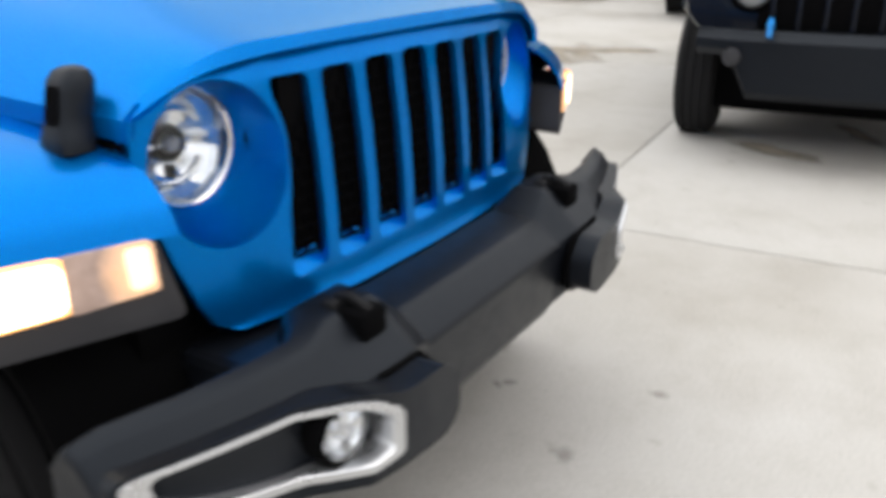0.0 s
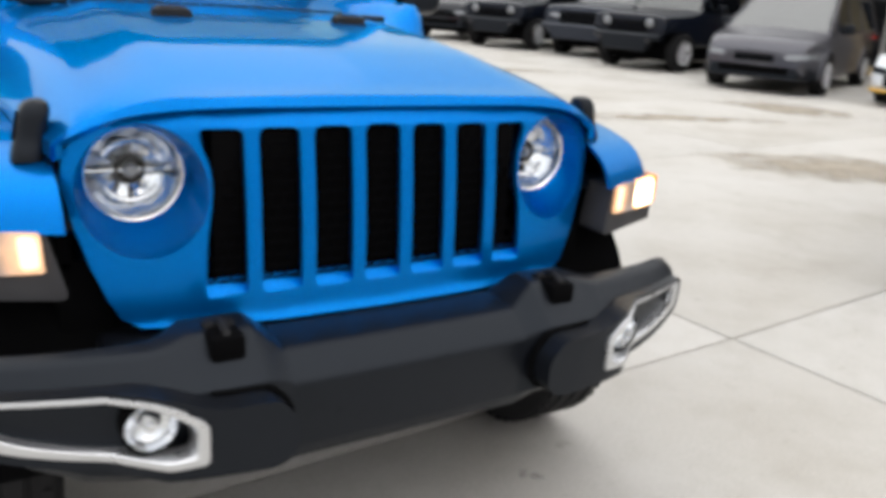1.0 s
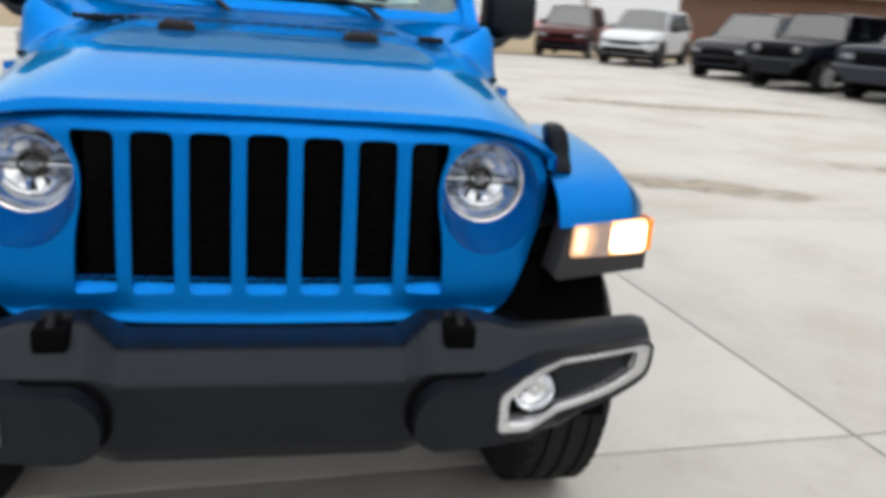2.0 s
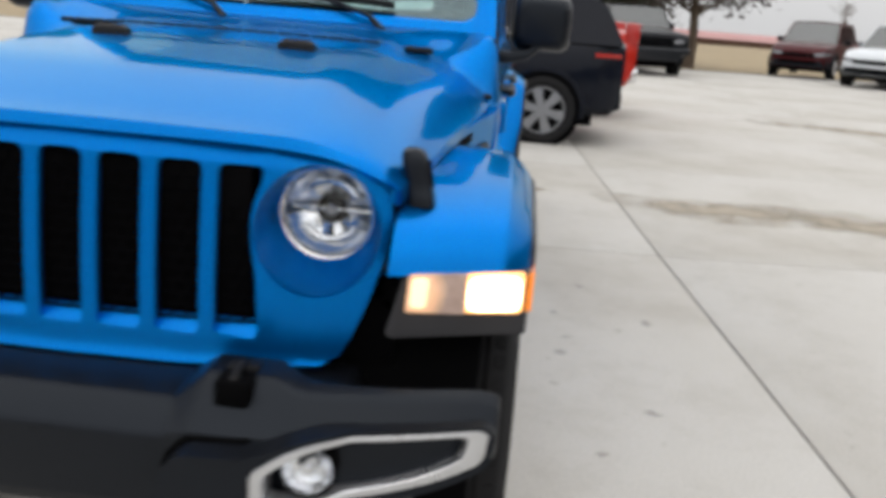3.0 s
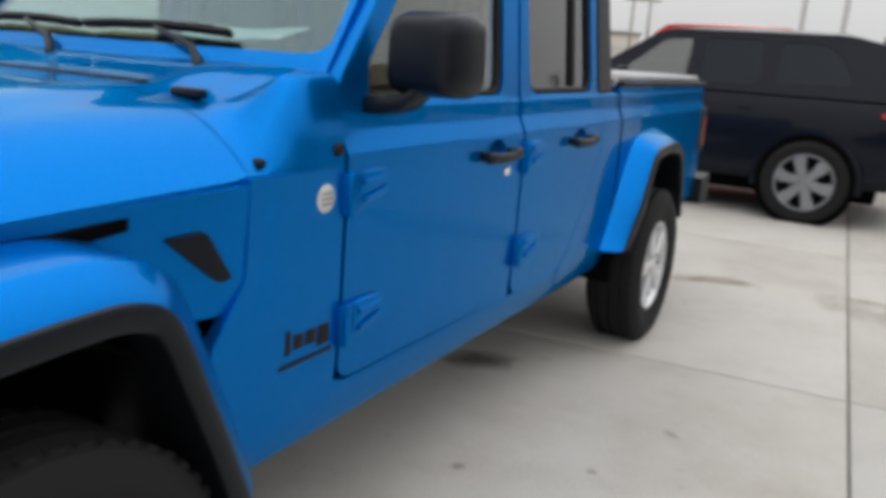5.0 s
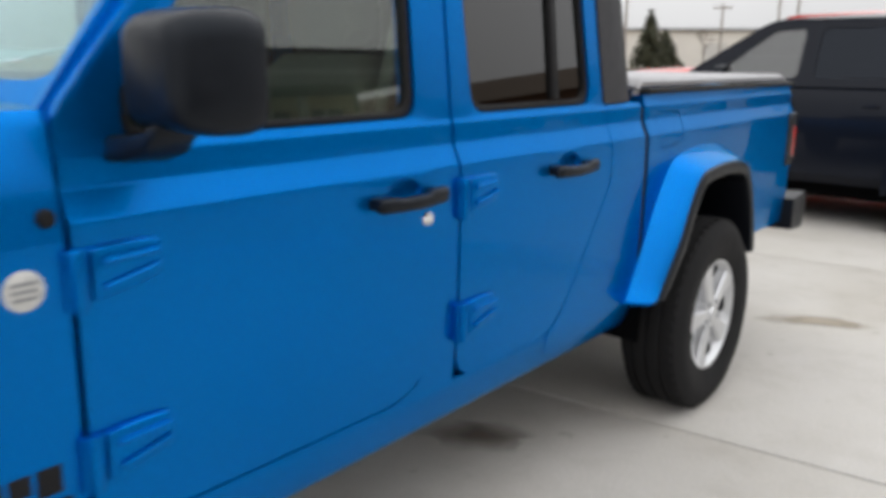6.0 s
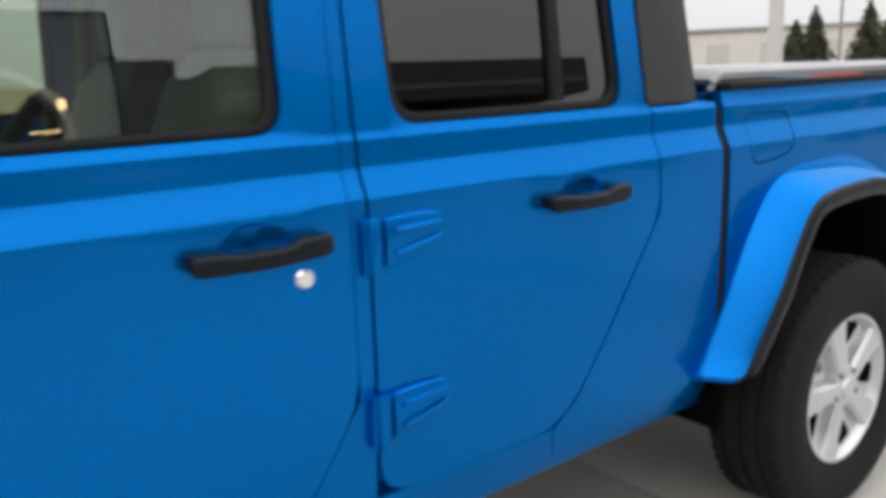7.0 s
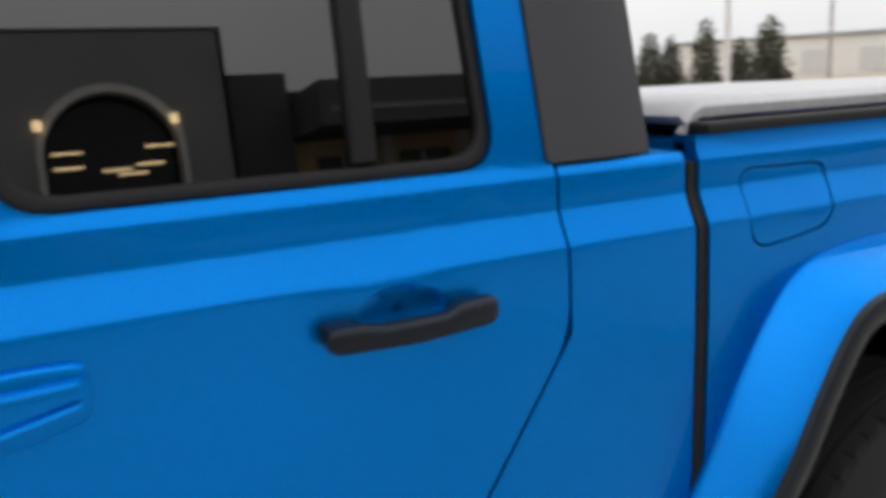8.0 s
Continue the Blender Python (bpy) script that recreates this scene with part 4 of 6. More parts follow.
fs = sheet(fender_skin(FPROF, (0, 0.3), blue_sec, shear_f, front_lift), 0.006)
TPROF = FPROF[4:]
trim_sec = [(0.920, 0.062), (0.930, 0.066), (0.934, 0.076), (0.934, 0.100), (0.928, 0.110), (0.90, 0.113), (0.62, 0.113)]
ft = sheet(fender_skin(TPROF, (0, 0.3), trim_sec, shear_f, lambda y, z, x: front_lift(y, z, 0.92)), 0.006)
liner = sheet([[(x, 0.0 + (0.55 if math.cos(a) > 0 else 0.47) * math.cos(a), 0.41 + (0.53 if math.cos(a) > 0 else 0.50) * math.sin(a)) for x in (0.30, 0.60, 0.84)] for a in [math.pi * k / 16 for k in range(2, 17)]], 0.01)


def front_y(x):
    return -0.455 + 0.38 * (x - 0.80)


def lamp_plate(u, v, d):
    return Vector((min(u, 0.926), front_y(min(u, 0.926)) + 1.0 * max(0.0, u - 0.926) + d, v))


house = panel(rounded([(0.652, 0.780), (1.055, 0.782), (1.055, 0.842), (0.99, 0.908), (0.684, 0.908)], [0.02, 0.01, 0.01, 0.01, 0.01]), [], 0.10, lamp_plate, ucuts=(0.72, 0.80, 0.88, 0.926, 0.96), w=0.006)
dim = panel(rounded([(0.690, 0.836), (0.803, 0.828), (0.803, 0.911), (0.694, 0.911)], 0.008), [], 0.016, lambda u, v, d: lamp_plate(u, v, d - 0.010), w=0.004)
bulb = panel(rounded([(0.697, 0.846), (0.728, 0.842), (0.732, 0.905), (0.700, 0.905)], 0.012), [], 0.012, lambda u, v, d: lamp_plate(u, v, d - 0.0125), w=0.003)
lit = panel(rounded([(0.806, 0.836), (0.910, 0.833), (0.910, 0.908), (0.806, 0.908)], 0.016), [], 0.016, lambda u, v, d: lamp_plate(u, v, d - 0.013), w=0.004)
glow = panel(rounded([(0.800, 0.831), (0.915, 0.827), (0.915, 0.911), (0.800, 0.911)], 0.010), [], 0.014, lambda u, v, d: lamp_plate(u, v, d - 0.009), w=0.003)
amb = panel(rounded([(0.915, 0.830), (0.985, 0.842), (1.035, 0.868), (0.995, 0.908), (0.915, 0.911)], 0.008), [], 0.014, lambda u, v, d: lamp_plate(u, v, d - 0.008) + Vector((0.006, 0, 0)), ucuts=(0.926,), w=0.003)
for s in (1, -1):
    m = (lambda b: b.copy()) if s > 0 else mirrored
    fender = part("front_fender", m(fs), BLUE, truck, "blue front fender")
    part("arch_trim", m(ft), PLASTIC, fender, "black wheel arch trim")
    part("wheel_liner", m(liner), BLACK, fender, "black wheel-well liner")
    lamp = part("marker_lamp", m(house), TRIM, fender, "black lamp housing with lit marker lamp")
    part("clear_lens", m(dim), LITSOFT, lamp)
    part("signal_bulb", m(bulb), BULB, lamp, "warm glowing bulb")
    part("lens_edge", m(glow), GLOW, lamp, "warm glowing lens edge")
    part("lit_lens", m(lit), LIT, lamp, "glowing white daytime lamp")
    part("amber_lens", m(amb), AMBER, lamp, "amber side lens")
    part("vent", m(panel(rounded([(0.39, 1.030), (0.475, 1.036), (0.530, 0.935), (0.50, 0.93)], 0.012), [], 0.03, lambda u, v, d: Vector((wing_x(u) + 0.010 - d, u, v)), ucuts=(0.38, 0.42, 0.46, 0.50), w=0.004)), PLASTIC, fender, "black fender vent")

# --- bumper
def end_y(x):
    return -0.700 + 0.118 * max(0.0, (x - 0.42) / 0.47) ** 1.6


def bump_row(x):
    """Cross-section of the bumper (y, z) at x, from the top rear edge round to the bottom."""
    a = abs(x)
    if a < 0.285:
        return [(-0.490, 0.60), (-0.498, 0.668), (-0.512, 0.676), (-0.618, 0.668), (-0.632, 0.662), (-0.680, 0.622), (-0.686, 0.611), (-0.678, 0.470), (-0.655, 0.432), (-0.56, 0.44)]
    if a < 0.345:
        t = (a - 0.285) / 0.06
        lo = bump_row(0.2)
        hi = bump_row(0.35)
        return [(l[0] * (1 - t) + h[0] * t, l[1] * (1 - t) + h[1] * t) for l, h in zip(lo, hi)]
    yr = -0.582 + 0.055 * max(0.0, min(1.0, (0.53 - a) / 0.06)) + 0.085 * max(0.0, (a - 0.55) / 0.38) ** 2
    yf = end_y(a)
    up = max(0.0, min(1.0, (0.53 - a) / 0.06))
    yc = (-0.582 if up else yr) * (0.45 + 0.22 * up) + yf * (0.55 - 0.22 * up)
    zc = 0.697 + 0.018 * up
    tip = 0.030 * max(0.0, (a - 0.82) / 0.084) ** 2
    low = 0.455 + 0.135 * max(0.0, (a - 0.62) / 0.30) ** 1.3
    return [(yr + 0.03, 0.655), (yr + 0.002, 0.704 + 0.011 * up - tip), (yr - 0.010, 0.713 + 0.011 * up - tip), (yc + 0.014, 0.706 + 0.016 * up - tip), (yc, zc - tip * 0.8), (yf - 0.004, 0.640),
            (yf, 0.624), (yf + 0.006, low + 0.03), (yf + 0.04, low), (yr + 0.03, low)]


xs = [-0.889, -0.884, -0.872, -0.845, -0.80, -0.74, -0.66, -0.58, -0.54, -0.515, -0.49, -0.47, -0.40, -0.37, -0.345, -0.315, -0.285, -0.27, -0.1]
xs = xs + [0.0] + [-x for x in reversed(xs)]
rows = []
for x in xs:
    r = bump_row(x)
    if abs(x) > 0.886:
        cy, cz = sum(p[0] for p in r) / len(r), sum(p[1] for p in r) / len(r)
        r = [(cy + (y - cy) * 0.86, cz + (z - cz) * 0.86) for y, z in r]
    rows.append([(x, y, z) for y, z in r])
bb = loft(rows, True)
bumper = part("front_bumper", bevel(bb, 0.003, 16, 1), PLASTIC, truck, "black textured plastic front bumper")
bumper.data.set_sharp_from_angle(angle=radians(14))


# raised pods, bright rings and fog lamps
ring_out = rounded([(0.472, 0.530), (0.472, 0.612), (0.540, 0.660), (0.858, 0.662), (0.876, 0.652), (0.870, 0.592), (0.79, 0.560), (0.66, 0.535), (0.535, 0.527)], [0.012, 0.015, 0.03, 0.01, 0.008, 0.02, 0.08, 0.06, 0.03])
ring_in = rounded([(0.496, 0.553), (0.496, 0.604), (0.551, 0.645), (0.820, 0.648), (0.830, 0.641), (0.822, 0.608), (0.765, 0.581), (0.66, 0.555), (0.540, 0.547)], [0.012, 0.015, 0.03, 0.01, 0.008, 0.02, 0.08, 0.06, 0.03])
pod = rounded([(0.300, 0.515), (0.300, 0.585), (0.345, 0.630), (0.465, 0.633), (0.540, 0.668), (0.868, 0.668), (0.886, 0.650), (0.880, 0.580), (0.79, 0.542), (0.66, 0.517), (0.52, 0.503), (0.34, 0.490)], [0.03, 0.03, 0.02, 0.04, 0.03, 0.02, 0.02, 0.03, 0.08, 0.06, 0.05, 0.03])
ucs = (0.40, 0.50, 0.542, 0.572, 0.602, 0.632, 0.68, 0.75, 0.80, 0.84, 0.88)


def pod_f(out):
    return lambda u, v, d: Vector((u, end_y(u) - out * min(1.0, max(0.25, (0.62 - u) / 0.12 + 0.35)) + d, v))


def frame_ring(outer, inner, f, depth):
    """A raised frame between two loops of as many points, with rolled edges."""
    pairs = [Vector((*a, *b)) for a, b in zip(outer, inner)]
    rows = []
    for i, p in enumerate(pairs):
        q = pairs[(i + 1) % len(pairs)]
        n = max(1, int((q - p).length / 0.025))
        for k in range(n):
            a, b, c, d = p.lerp(q, k / n)
            rows.append([tuple(f(a + (c - a) * g, b + (d - b) * g, dd)) for g, dd in ((0.0, depth), (0.0, 0.006), (0.08, 0.001), (0.2, 0.0), (0.75, 0.0), (0.9, 0.003), (1.0, 0.010), (1.0, depth))])
    bm = loft(rows + [rows[0]], True, False)
    bmesh.ops.remove_doubles(bm, verts=bm.verts, dist=1e-5)
    return bm


pod_hole = [(0.66 + (u - 0.66) * 1.02, 0.598 + (v - 0.598) * 1.06) for u, v in ring_in]
podm = panel(pod, [pod_hole], 0.06, pod_f(0.062), ucuts=ucs, w=0.016)
ringm = frame_ring(ring_out, ring_in, pod_f(0.070), 0.05)
# black tube laid round the pod's inner end as the groove's shade
turn_ = max(range(len(pod)), key=lambda i: pod[i][0])
gap = tube([(u - 0.004, end_y(u) - 0.002, v) for u, v in [p for p in pod[turn_:] if p[0] < 0.50] + [p for p in pod[:turn_] if p[0] < 0.47]], 0.008, 8)
well = panel(rounded([(0.48, 0.535), (0.865, 0.58), (0.865, 0.660), (0.48, 0.66)], 0.01), [], 0.01, lambda u, v, d: Vector((u, end_y(u) + 0.045 + d, v)), ucuts=ucs, w=0)
for s in (1, -1):
    m = (lambda b: b.copy()) if s > 0 else mirrored
    pd = part("bumper_pod", m(podm), PLASTIC, bumper, "black fog-lamp pod")
    part("pod_gap_shade", m(gap), BLACK, bumper, "black tube for the shaded gap round the fog-lamp pod")
    part("bright_ring", m(ringm), SILVER, pd, "silver fog-lamp surround")
    part("lamp_well", m(well), BLACK, pd)
    c = (s * 0.562, -0.706, 0.600)
    fog = part("fog_lamp", revolve([(0.050, -0.012), (0.052, 0.0), (0.050, 0.04), (0.0, 0.045)], "y", c, 28), BLACK, pd, "round fog lamp")
    part("fog_reflector", revolve([(0.045, -0.008), (0.036, 0.012), (0.018, 0.024), (0.0, 0.026)], "y", c, 28), CHROME, pd, "bright fog-lamp reflector")
    part("fog_bulb", revolve([(0.0, -0.014), (0.010, -0.010), (0.013, 0.0), (0.013, 0.02)], "y", c, 14), CHROME, pd)
    part("fog_lens", revolve([(0.046, -0.010), (0.040, -0.022), (0.022, -0.029), (0.0, -0.031)], "y", c, 28), LENS, pd).visible_shadow = False
    # recessed hook on the top
    x0 = s * 0.405
    # solid black box in place of a hollow, coloured as the recess's shade
    well2 = box(x0 - 0.034, x0 + 0.034, -0.664, -0.60, 0.672, 0.7265, 0.010)
    part("hook_recess_shade", well2, BLACK, bumper)
    hk = tube([(x0, -0.575, 0.712), (x0, -0.585, 0.732), (x0, -0.612, 0.739), (x0, -0.644, 0.728), (x0, -0.656, 0.706)], 0.009, 8)
    box(x0 - 0.030, x0 + 0.030, -0.60, -0.568, 0.706, 0.732, 0.006, hk)
    part("tow_hook", hk, RUBBER, bumper, "black tow hook")

# --- running gear
axle = tube([(-0.70, 0.0, 0.39), (0.70, 0.0, 0.39)], 0.045, 12)
part("front_axle", axle, BLACK, truck)
part("rear_axle", tube([(-0.70, 3.488, 0.39), (0.70, 3.488, 0.39)], 0.05, 12), BLACK, truck)
for s in (1, -1):
    part("frame_rail", box(s * 0.42 - 0.04, s * 0.42 + 0.04, -0.60, 4.55, 0.48, 0.62, 0.01), BLACK, truck)
    part("spring", tube([(s * 0.52 + 0.06 * math.cos(k * 0.7), -0.02 + 0.06 * math.sin(k * 0.7), 0.47 + 0.0075 * k) for k in range(50)], 0.008, 6), METAL, truck)
    part("shock_absorber", tube([(s * 0.58, 0.12, 0.35), (s * 0.56, 0.10, 0.60), (s * 0.54, 0.08, 0.92)], 0.025, 10), METAL, truck)
    part("steering_link", tube([(s * 0.60, -0.28, 0.55), (s * 0.58, -0.30, 0.66), (s * 0.56, -0.33, 0.70)], 0.02, 8), METAL, truck)
part("underbody", box(-0.70, 0.70, 0.45, 4.5, 0.50, 0.58, 0.02), BLACK, truck, smooth=False)
part("fuel_skid", box(-0.62, -0.05, 2.1, 3.0, 0.33, 0.52, 0.04), BLACK, truck)


def wheel(parent, s, y, spokes=5, tyre_r=0.398, width=0.25, rim_r=0.232, x_out=0.905, alloy=None, name="wheel"):
    """One wheel standing at the side s of its vehicle."""
    alloy = alloy or ALLOY
    zc = tyre_r - 0.006
    hub = (s * (x_out - width / 2), y, zc)
    inset = 0.028 if parent is truck else 0.006
    w = width / 2
    prof = [(rim_r - 0.012, -w + 0.02), (rim_r + 0.02, -w + 0.004), (rim_r + 0.08, -w - 0.006), (tyre_r - 0.045, -w - 0.004), (tyre_r - 0.012, -w + 0.018), (tyre_r - 0.003, -w + 0.04)]
    groove = []
    for g in (-0.055, 0.0, 0.055):
        groove += [(tyre_r, g - 0.008), (tyre_r - 0.010, g - 0.006), (tyre_r - 0.010, g + 0.006), (tyre_r, g + 0.008)]
    prof = prof + groove + [(r, -h) for r, h in reversed(prof)]
    tyre = part(name, revolve(prof, "x", hub, 64), TYRE, parent, "black tyre on an alloy wheel")
    # shoulder tread blocks and sidewall ribs
    tb = bmesh.new()
    for k in range(52):
        a = 2 * math.pi * k / 52
        for side_s in (1, -1):
            ca, sa = math.cos(a), math.sin(a)
            own = box(-0.011, 0.011, -0.013, 0.013, -0.010, 0.0025, 0.0)
            rot = Matrix.Rotation(a, 4, "X")
            own.transform(Matrix.Translation(Vector(hub)) @ rot @ Matrix.Translation((side_s * (w - 0.036), 0, tyre_r - 0.002)))
            joined(tb, own)
    tagged(part("tread", tb, TYRE, tyre, smooth=False), kind="stuff")
    o = s * (w - inset)
    rim = revolve([(rim_r + 0.004, o), (rim_r + 0.002, o + s * 0.012), (rim_r - 0.012, o + s * 0.012), (rim_r - 0.024, o - s * 0.004), (rim_r - 0.034, o - s * 0.05), (rim_r - 0.045, -o)], "x", hub, 56)
    part("rim", rim, alloy, tyre, "silver alloy rim")
    part("rim_dish", revolve([(rim_r - 0.028, o - s * 0.020), (0.14, o - s * 0.034), (0.05, o - s * 0.030), (0.0, o - s * 0.030)], "x", hub, 32), alloy, tyre)
    six = spokes == 6
    # outlines of black sheets that paint shaded openings onto the closed dish
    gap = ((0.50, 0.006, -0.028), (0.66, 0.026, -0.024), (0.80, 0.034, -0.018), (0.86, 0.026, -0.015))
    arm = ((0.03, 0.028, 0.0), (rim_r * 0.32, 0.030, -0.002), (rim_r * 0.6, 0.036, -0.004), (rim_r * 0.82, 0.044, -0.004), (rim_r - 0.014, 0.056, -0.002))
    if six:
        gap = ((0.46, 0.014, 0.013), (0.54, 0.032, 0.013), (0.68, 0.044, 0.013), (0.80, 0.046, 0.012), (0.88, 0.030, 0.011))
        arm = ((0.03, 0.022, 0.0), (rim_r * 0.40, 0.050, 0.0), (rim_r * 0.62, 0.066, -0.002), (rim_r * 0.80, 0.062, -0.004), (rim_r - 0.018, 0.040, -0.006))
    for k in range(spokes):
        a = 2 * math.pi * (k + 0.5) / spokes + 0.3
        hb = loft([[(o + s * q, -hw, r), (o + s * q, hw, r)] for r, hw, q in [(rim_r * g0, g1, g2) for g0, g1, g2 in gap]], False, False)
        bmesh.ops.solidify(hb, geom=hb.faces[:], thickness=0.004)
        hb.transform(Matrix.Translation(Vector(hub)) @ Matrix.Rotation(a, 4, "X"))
        part("spoke_gap_shade", hb, BLACK, tyre, "black sheet for the shaded opening between spokes")
    sp = bmesh.new()
    for k in range(spokes):
        a = 2 * math.pi * k / spokes + 0.3
        own = loft([[(o + s * q, -hw, r), (o + s * (q + 0.010), -hw * 0.75, r), (o + s * (q + 0.010), hw * 0.75, r), (o + s * q, hw, r), (o + s * (q - 0.04), hw, r), (o + s * (q - 0.04), -hw, r)] for r, hw, q in arm], True)
        own.transform(Matrix.Translation(Vector(hub)) @ Matrix.Rotation(a, 4, "X"))
        joined(sp, own)
    part("spokes", sp, alloy, tyre)
    cap = revolve([(0.0, o + s * 0.018), (0.030, o + s * 0.016), (0.034, o + s * 0.008), (0.070, o + s * 0.004), (0.074, o - s * 0.03)], "x", hub, 28)
    capo = part("hub_cap", cap, alloy, tyre)
    for k in range(5):
        a = 2 * math.pi * k / 5 + 0.3 + math.pi / 5
        p = Vector(hub) + Vector((o + s * 0.002, 0.060 * math.cos(a), 0.060 * math.sin(a)))
        part("wheel_nut", revolve([(0.0, s * 0.014), (0.009, s * 0.012), (0.010, -s * 0.01)], "x", tuple(p), 8), DARKALLOY, capo)
    return tyre


for s in (1, -1):
    for y in (0.022, 3.494):
        wheel(truck, s, y, x_out=0.922)

# --- mirrors
for s in (1, -1):
    head = []
    for q, f in ((0.0, 0.86), (0.008, 0.95), (0.025, 0.99), (0.05, 1.0), (0.085, 0.985), (0.115, 0.94), (0.140, 0.86), (0.156, 0.74), (0.162, 0.60)):
        # q runs forward from the mirror face
        row = rounded([(-0.107, -0.097), (0.107, -0.097), (0.103, 0.100), (-0.101, 0.100)], 0.05, 6)
        row = [(0.928 + u * f, 1.135 - q - 0.04 * u, 1.385 + v * f) for u, v in row]
        head.append(row)
    hm = loft(head, True)
    arm = loft([[(x, 1.03 + dy * f, z + dz * f) for dy, dz in ((-0.055, -0.02), (0.045, -0.024), (0.05, 0.018), (-0.05, 0.022))] for x, z, f in ((0.785, 1.262, 1.1), (0.83, 1.262, 1.0), (0.89, 1.276, 0.9), (0.93, 1.31, 0.8))], True)
    bevel(arm, 0.012)
    face = panel(rounded([(-0.078, -0.070), (0.078, -0.070), (0.074, 0.074), (-0.072, 0.074)], 0.03), [], 0.003, lambda u, v, d: Vector((0.928 + u, 1.139 - 0.04 * u - d, 1.385 + v)), w=0)
    m = (lambda b: b) if s > 0 else mirrored
    mir = part("side_mirror", m(hm), PLASTIC, truck, "black side mirror")
    part("mirror_arm", m(arm), PLASTIC, mir)
    part("mirror_glass", m(face), CHROME, mir)

# --- bed
RPROF = dense([(2.872, 0.520), (2.968, 0.70), (3.045, 0.85), (3.125, 0.975), (3.19, 1.04), (3.28, 1.072), (3.45, 1.085), (3.60, 1.080), (3.72, 1.05), (3.80, 0.98), (3.87, 0.85), (3.91, 0.73), (3.935, 0.62)])
arch = [(y + inward(RPROF, i, (3.488, 0.4)).x * 0.03, z + inward(RPROF, i, (3.488, 0.4)).y * 0.03) for i, (y, z) in enumerate(RPROF)]
arch = [p for p in arch if p[0] > 2.99 and p[1] > 0.57]
bed_poly = [(2.985, arch[0][1] - 0.03), (2.985, 1.292), (4.668, 1.292), (4.668, 0.60), (3.94, 0.60)] + list(reversed(arch))
FUEL = rounded([(3.082, 1.095), (3.285, 1.118), (3.290, 1.222), (3.078, 1.228)], [0.05, 0.05, 0.03, 0.03])
fuel_big = rounded([(3.078, 1.091), (3.289, 1.114), (3.294, 1.226), (3.074, 1.232)], [0.05, 0.05, 0.03, 0.03])
bed_l = panel(bed_poly, [fuel_big], 0.05, side, cuts=[c for c in CUTS if c < 1.27], w=0.008)
bed_r = mirrored(panel(bed_poly, [], 0.05, side, cuts=[c for c in CUTS if c < 1.27], w=0.008))
bedside = part("bed_side", bed_l, BLUE, truck, "blue pickup bed side")
part("fuel_door", panel(FUEL, [], 0.02, lambda u, v, d: side(u, v, d + 0.001), cuts=CUTS, w=0.003), BLUE, bedside, "blue fuel filler door")
part("bed_side", bed_r, BLUE, truck, "blue pickup bed side")
shear_0 = lambda y, z: 0.0
rear_sec = [(0.795, -0.002), (0.812, 0.000), (0.822, 0.004), (0.852, 0.019), (0.884, 0.037), (0.908, 0.053), (0.917, 0.064)]


def tuck(rows, prof):
    """The flare draws in towards its lower front end."""
    out = []
    for row, (y, z) in zip(rows, prof):
        g = 1.0 - 0.24 * max(0.0, min(1.0, (0.80 - z) / 0.23)) if y < 3.3 else 1.0
        out.append([(0.795 + (p[0] - 0.795) * g if p[0] > 0.795 else p[0], p[1], max(p[2], 0.566) if y < 3.3 else p[2]) for p in row])
    return out


rs = sheet(tuck(fender_skin(RPROF, (3.488, 0.4), rear_sec, shear_0), RPROF), 0.006)
rt = sheet(tuck(fender_skin(RPROF, (3.488, 0.4), [(0.915, 0.060), (0.926, 0.064), (0.930, 0.074), (0.930, 0.098), (0.924, 0.108), (0.90, 0.111), (0.62, 0.111)], shear_0), RPROF), 0.006)
rl = sheet([[(x, 3.488 + 0.56 * math.cos(a), 0.41 + 0.56 * math.sin(a)) for x in (0.30, 0.60, 0.84)] for a in [math.pi * k / 16 for k in range(0, 17)]], 0.01)
strip = panel(rounded([(2.962, 0.66), (2.982, 0.66), (2.986, 1.25), (2.966, 1.25)], 0.004), [], 0.05, lambda u, v, d: side(u, v, d + 0.006), cuts=CUTS[:-1], w=0.004)
for s in (1, -1):
    m = (lambda b: b.copy()) if s > 0 else mirrored
    fl = part("rear_flare", m(rs), BLUE, truck, "blue rear fender flare")
    part("arch_trim", m(rt), PLASTIC, fl, "black wheel arch trim")
    part("wheel_liner", m(rl), BLACK, fl, "black wheel-well liner")
    part("gap_seal", m(strip), RUBBER, truck, "black rubber strip between cab and bed")
    tl = part("tail_lamp", m(box(0.765, 0.822, 4.58, 4.70, 0.895, 1.158, 0.012)), PLASTIC, truck, "black tail lamp housing")
    part("red_lens", m(box(0.79, 0.8235, 4.645, 4.705, 0.93, 1.10, 0.012)), REDLENS, tl, "red lens")
part("bed_floor", box(-0.76, 0.76, 2.99, 4.66, 0.70, 0.74), BLACK, truck, smooth=False)
part("bed_front", box(-0.76, 0.76, 2.985, 3.02, 0.60, 1.285, 0.006), BLUE, truck)
gate = part("tailgate", box(-0.745, 0.745, 4.62, 4.675, 0.66, 1.29, 0.01), BLUE, truck, "blue tailgate")
part("gate_handle", box(-0.10, 0.10, 4.672, 4.69, 1.10, 1.15, 0.01), PLASTIC, gate)
rails = box(0.742, 0.80, 2.99, 4.66, 1.293, 1.312, 0.006)
both("bed_rail", rails, RUBBER, truck, "black bed rail cap")
cov = []
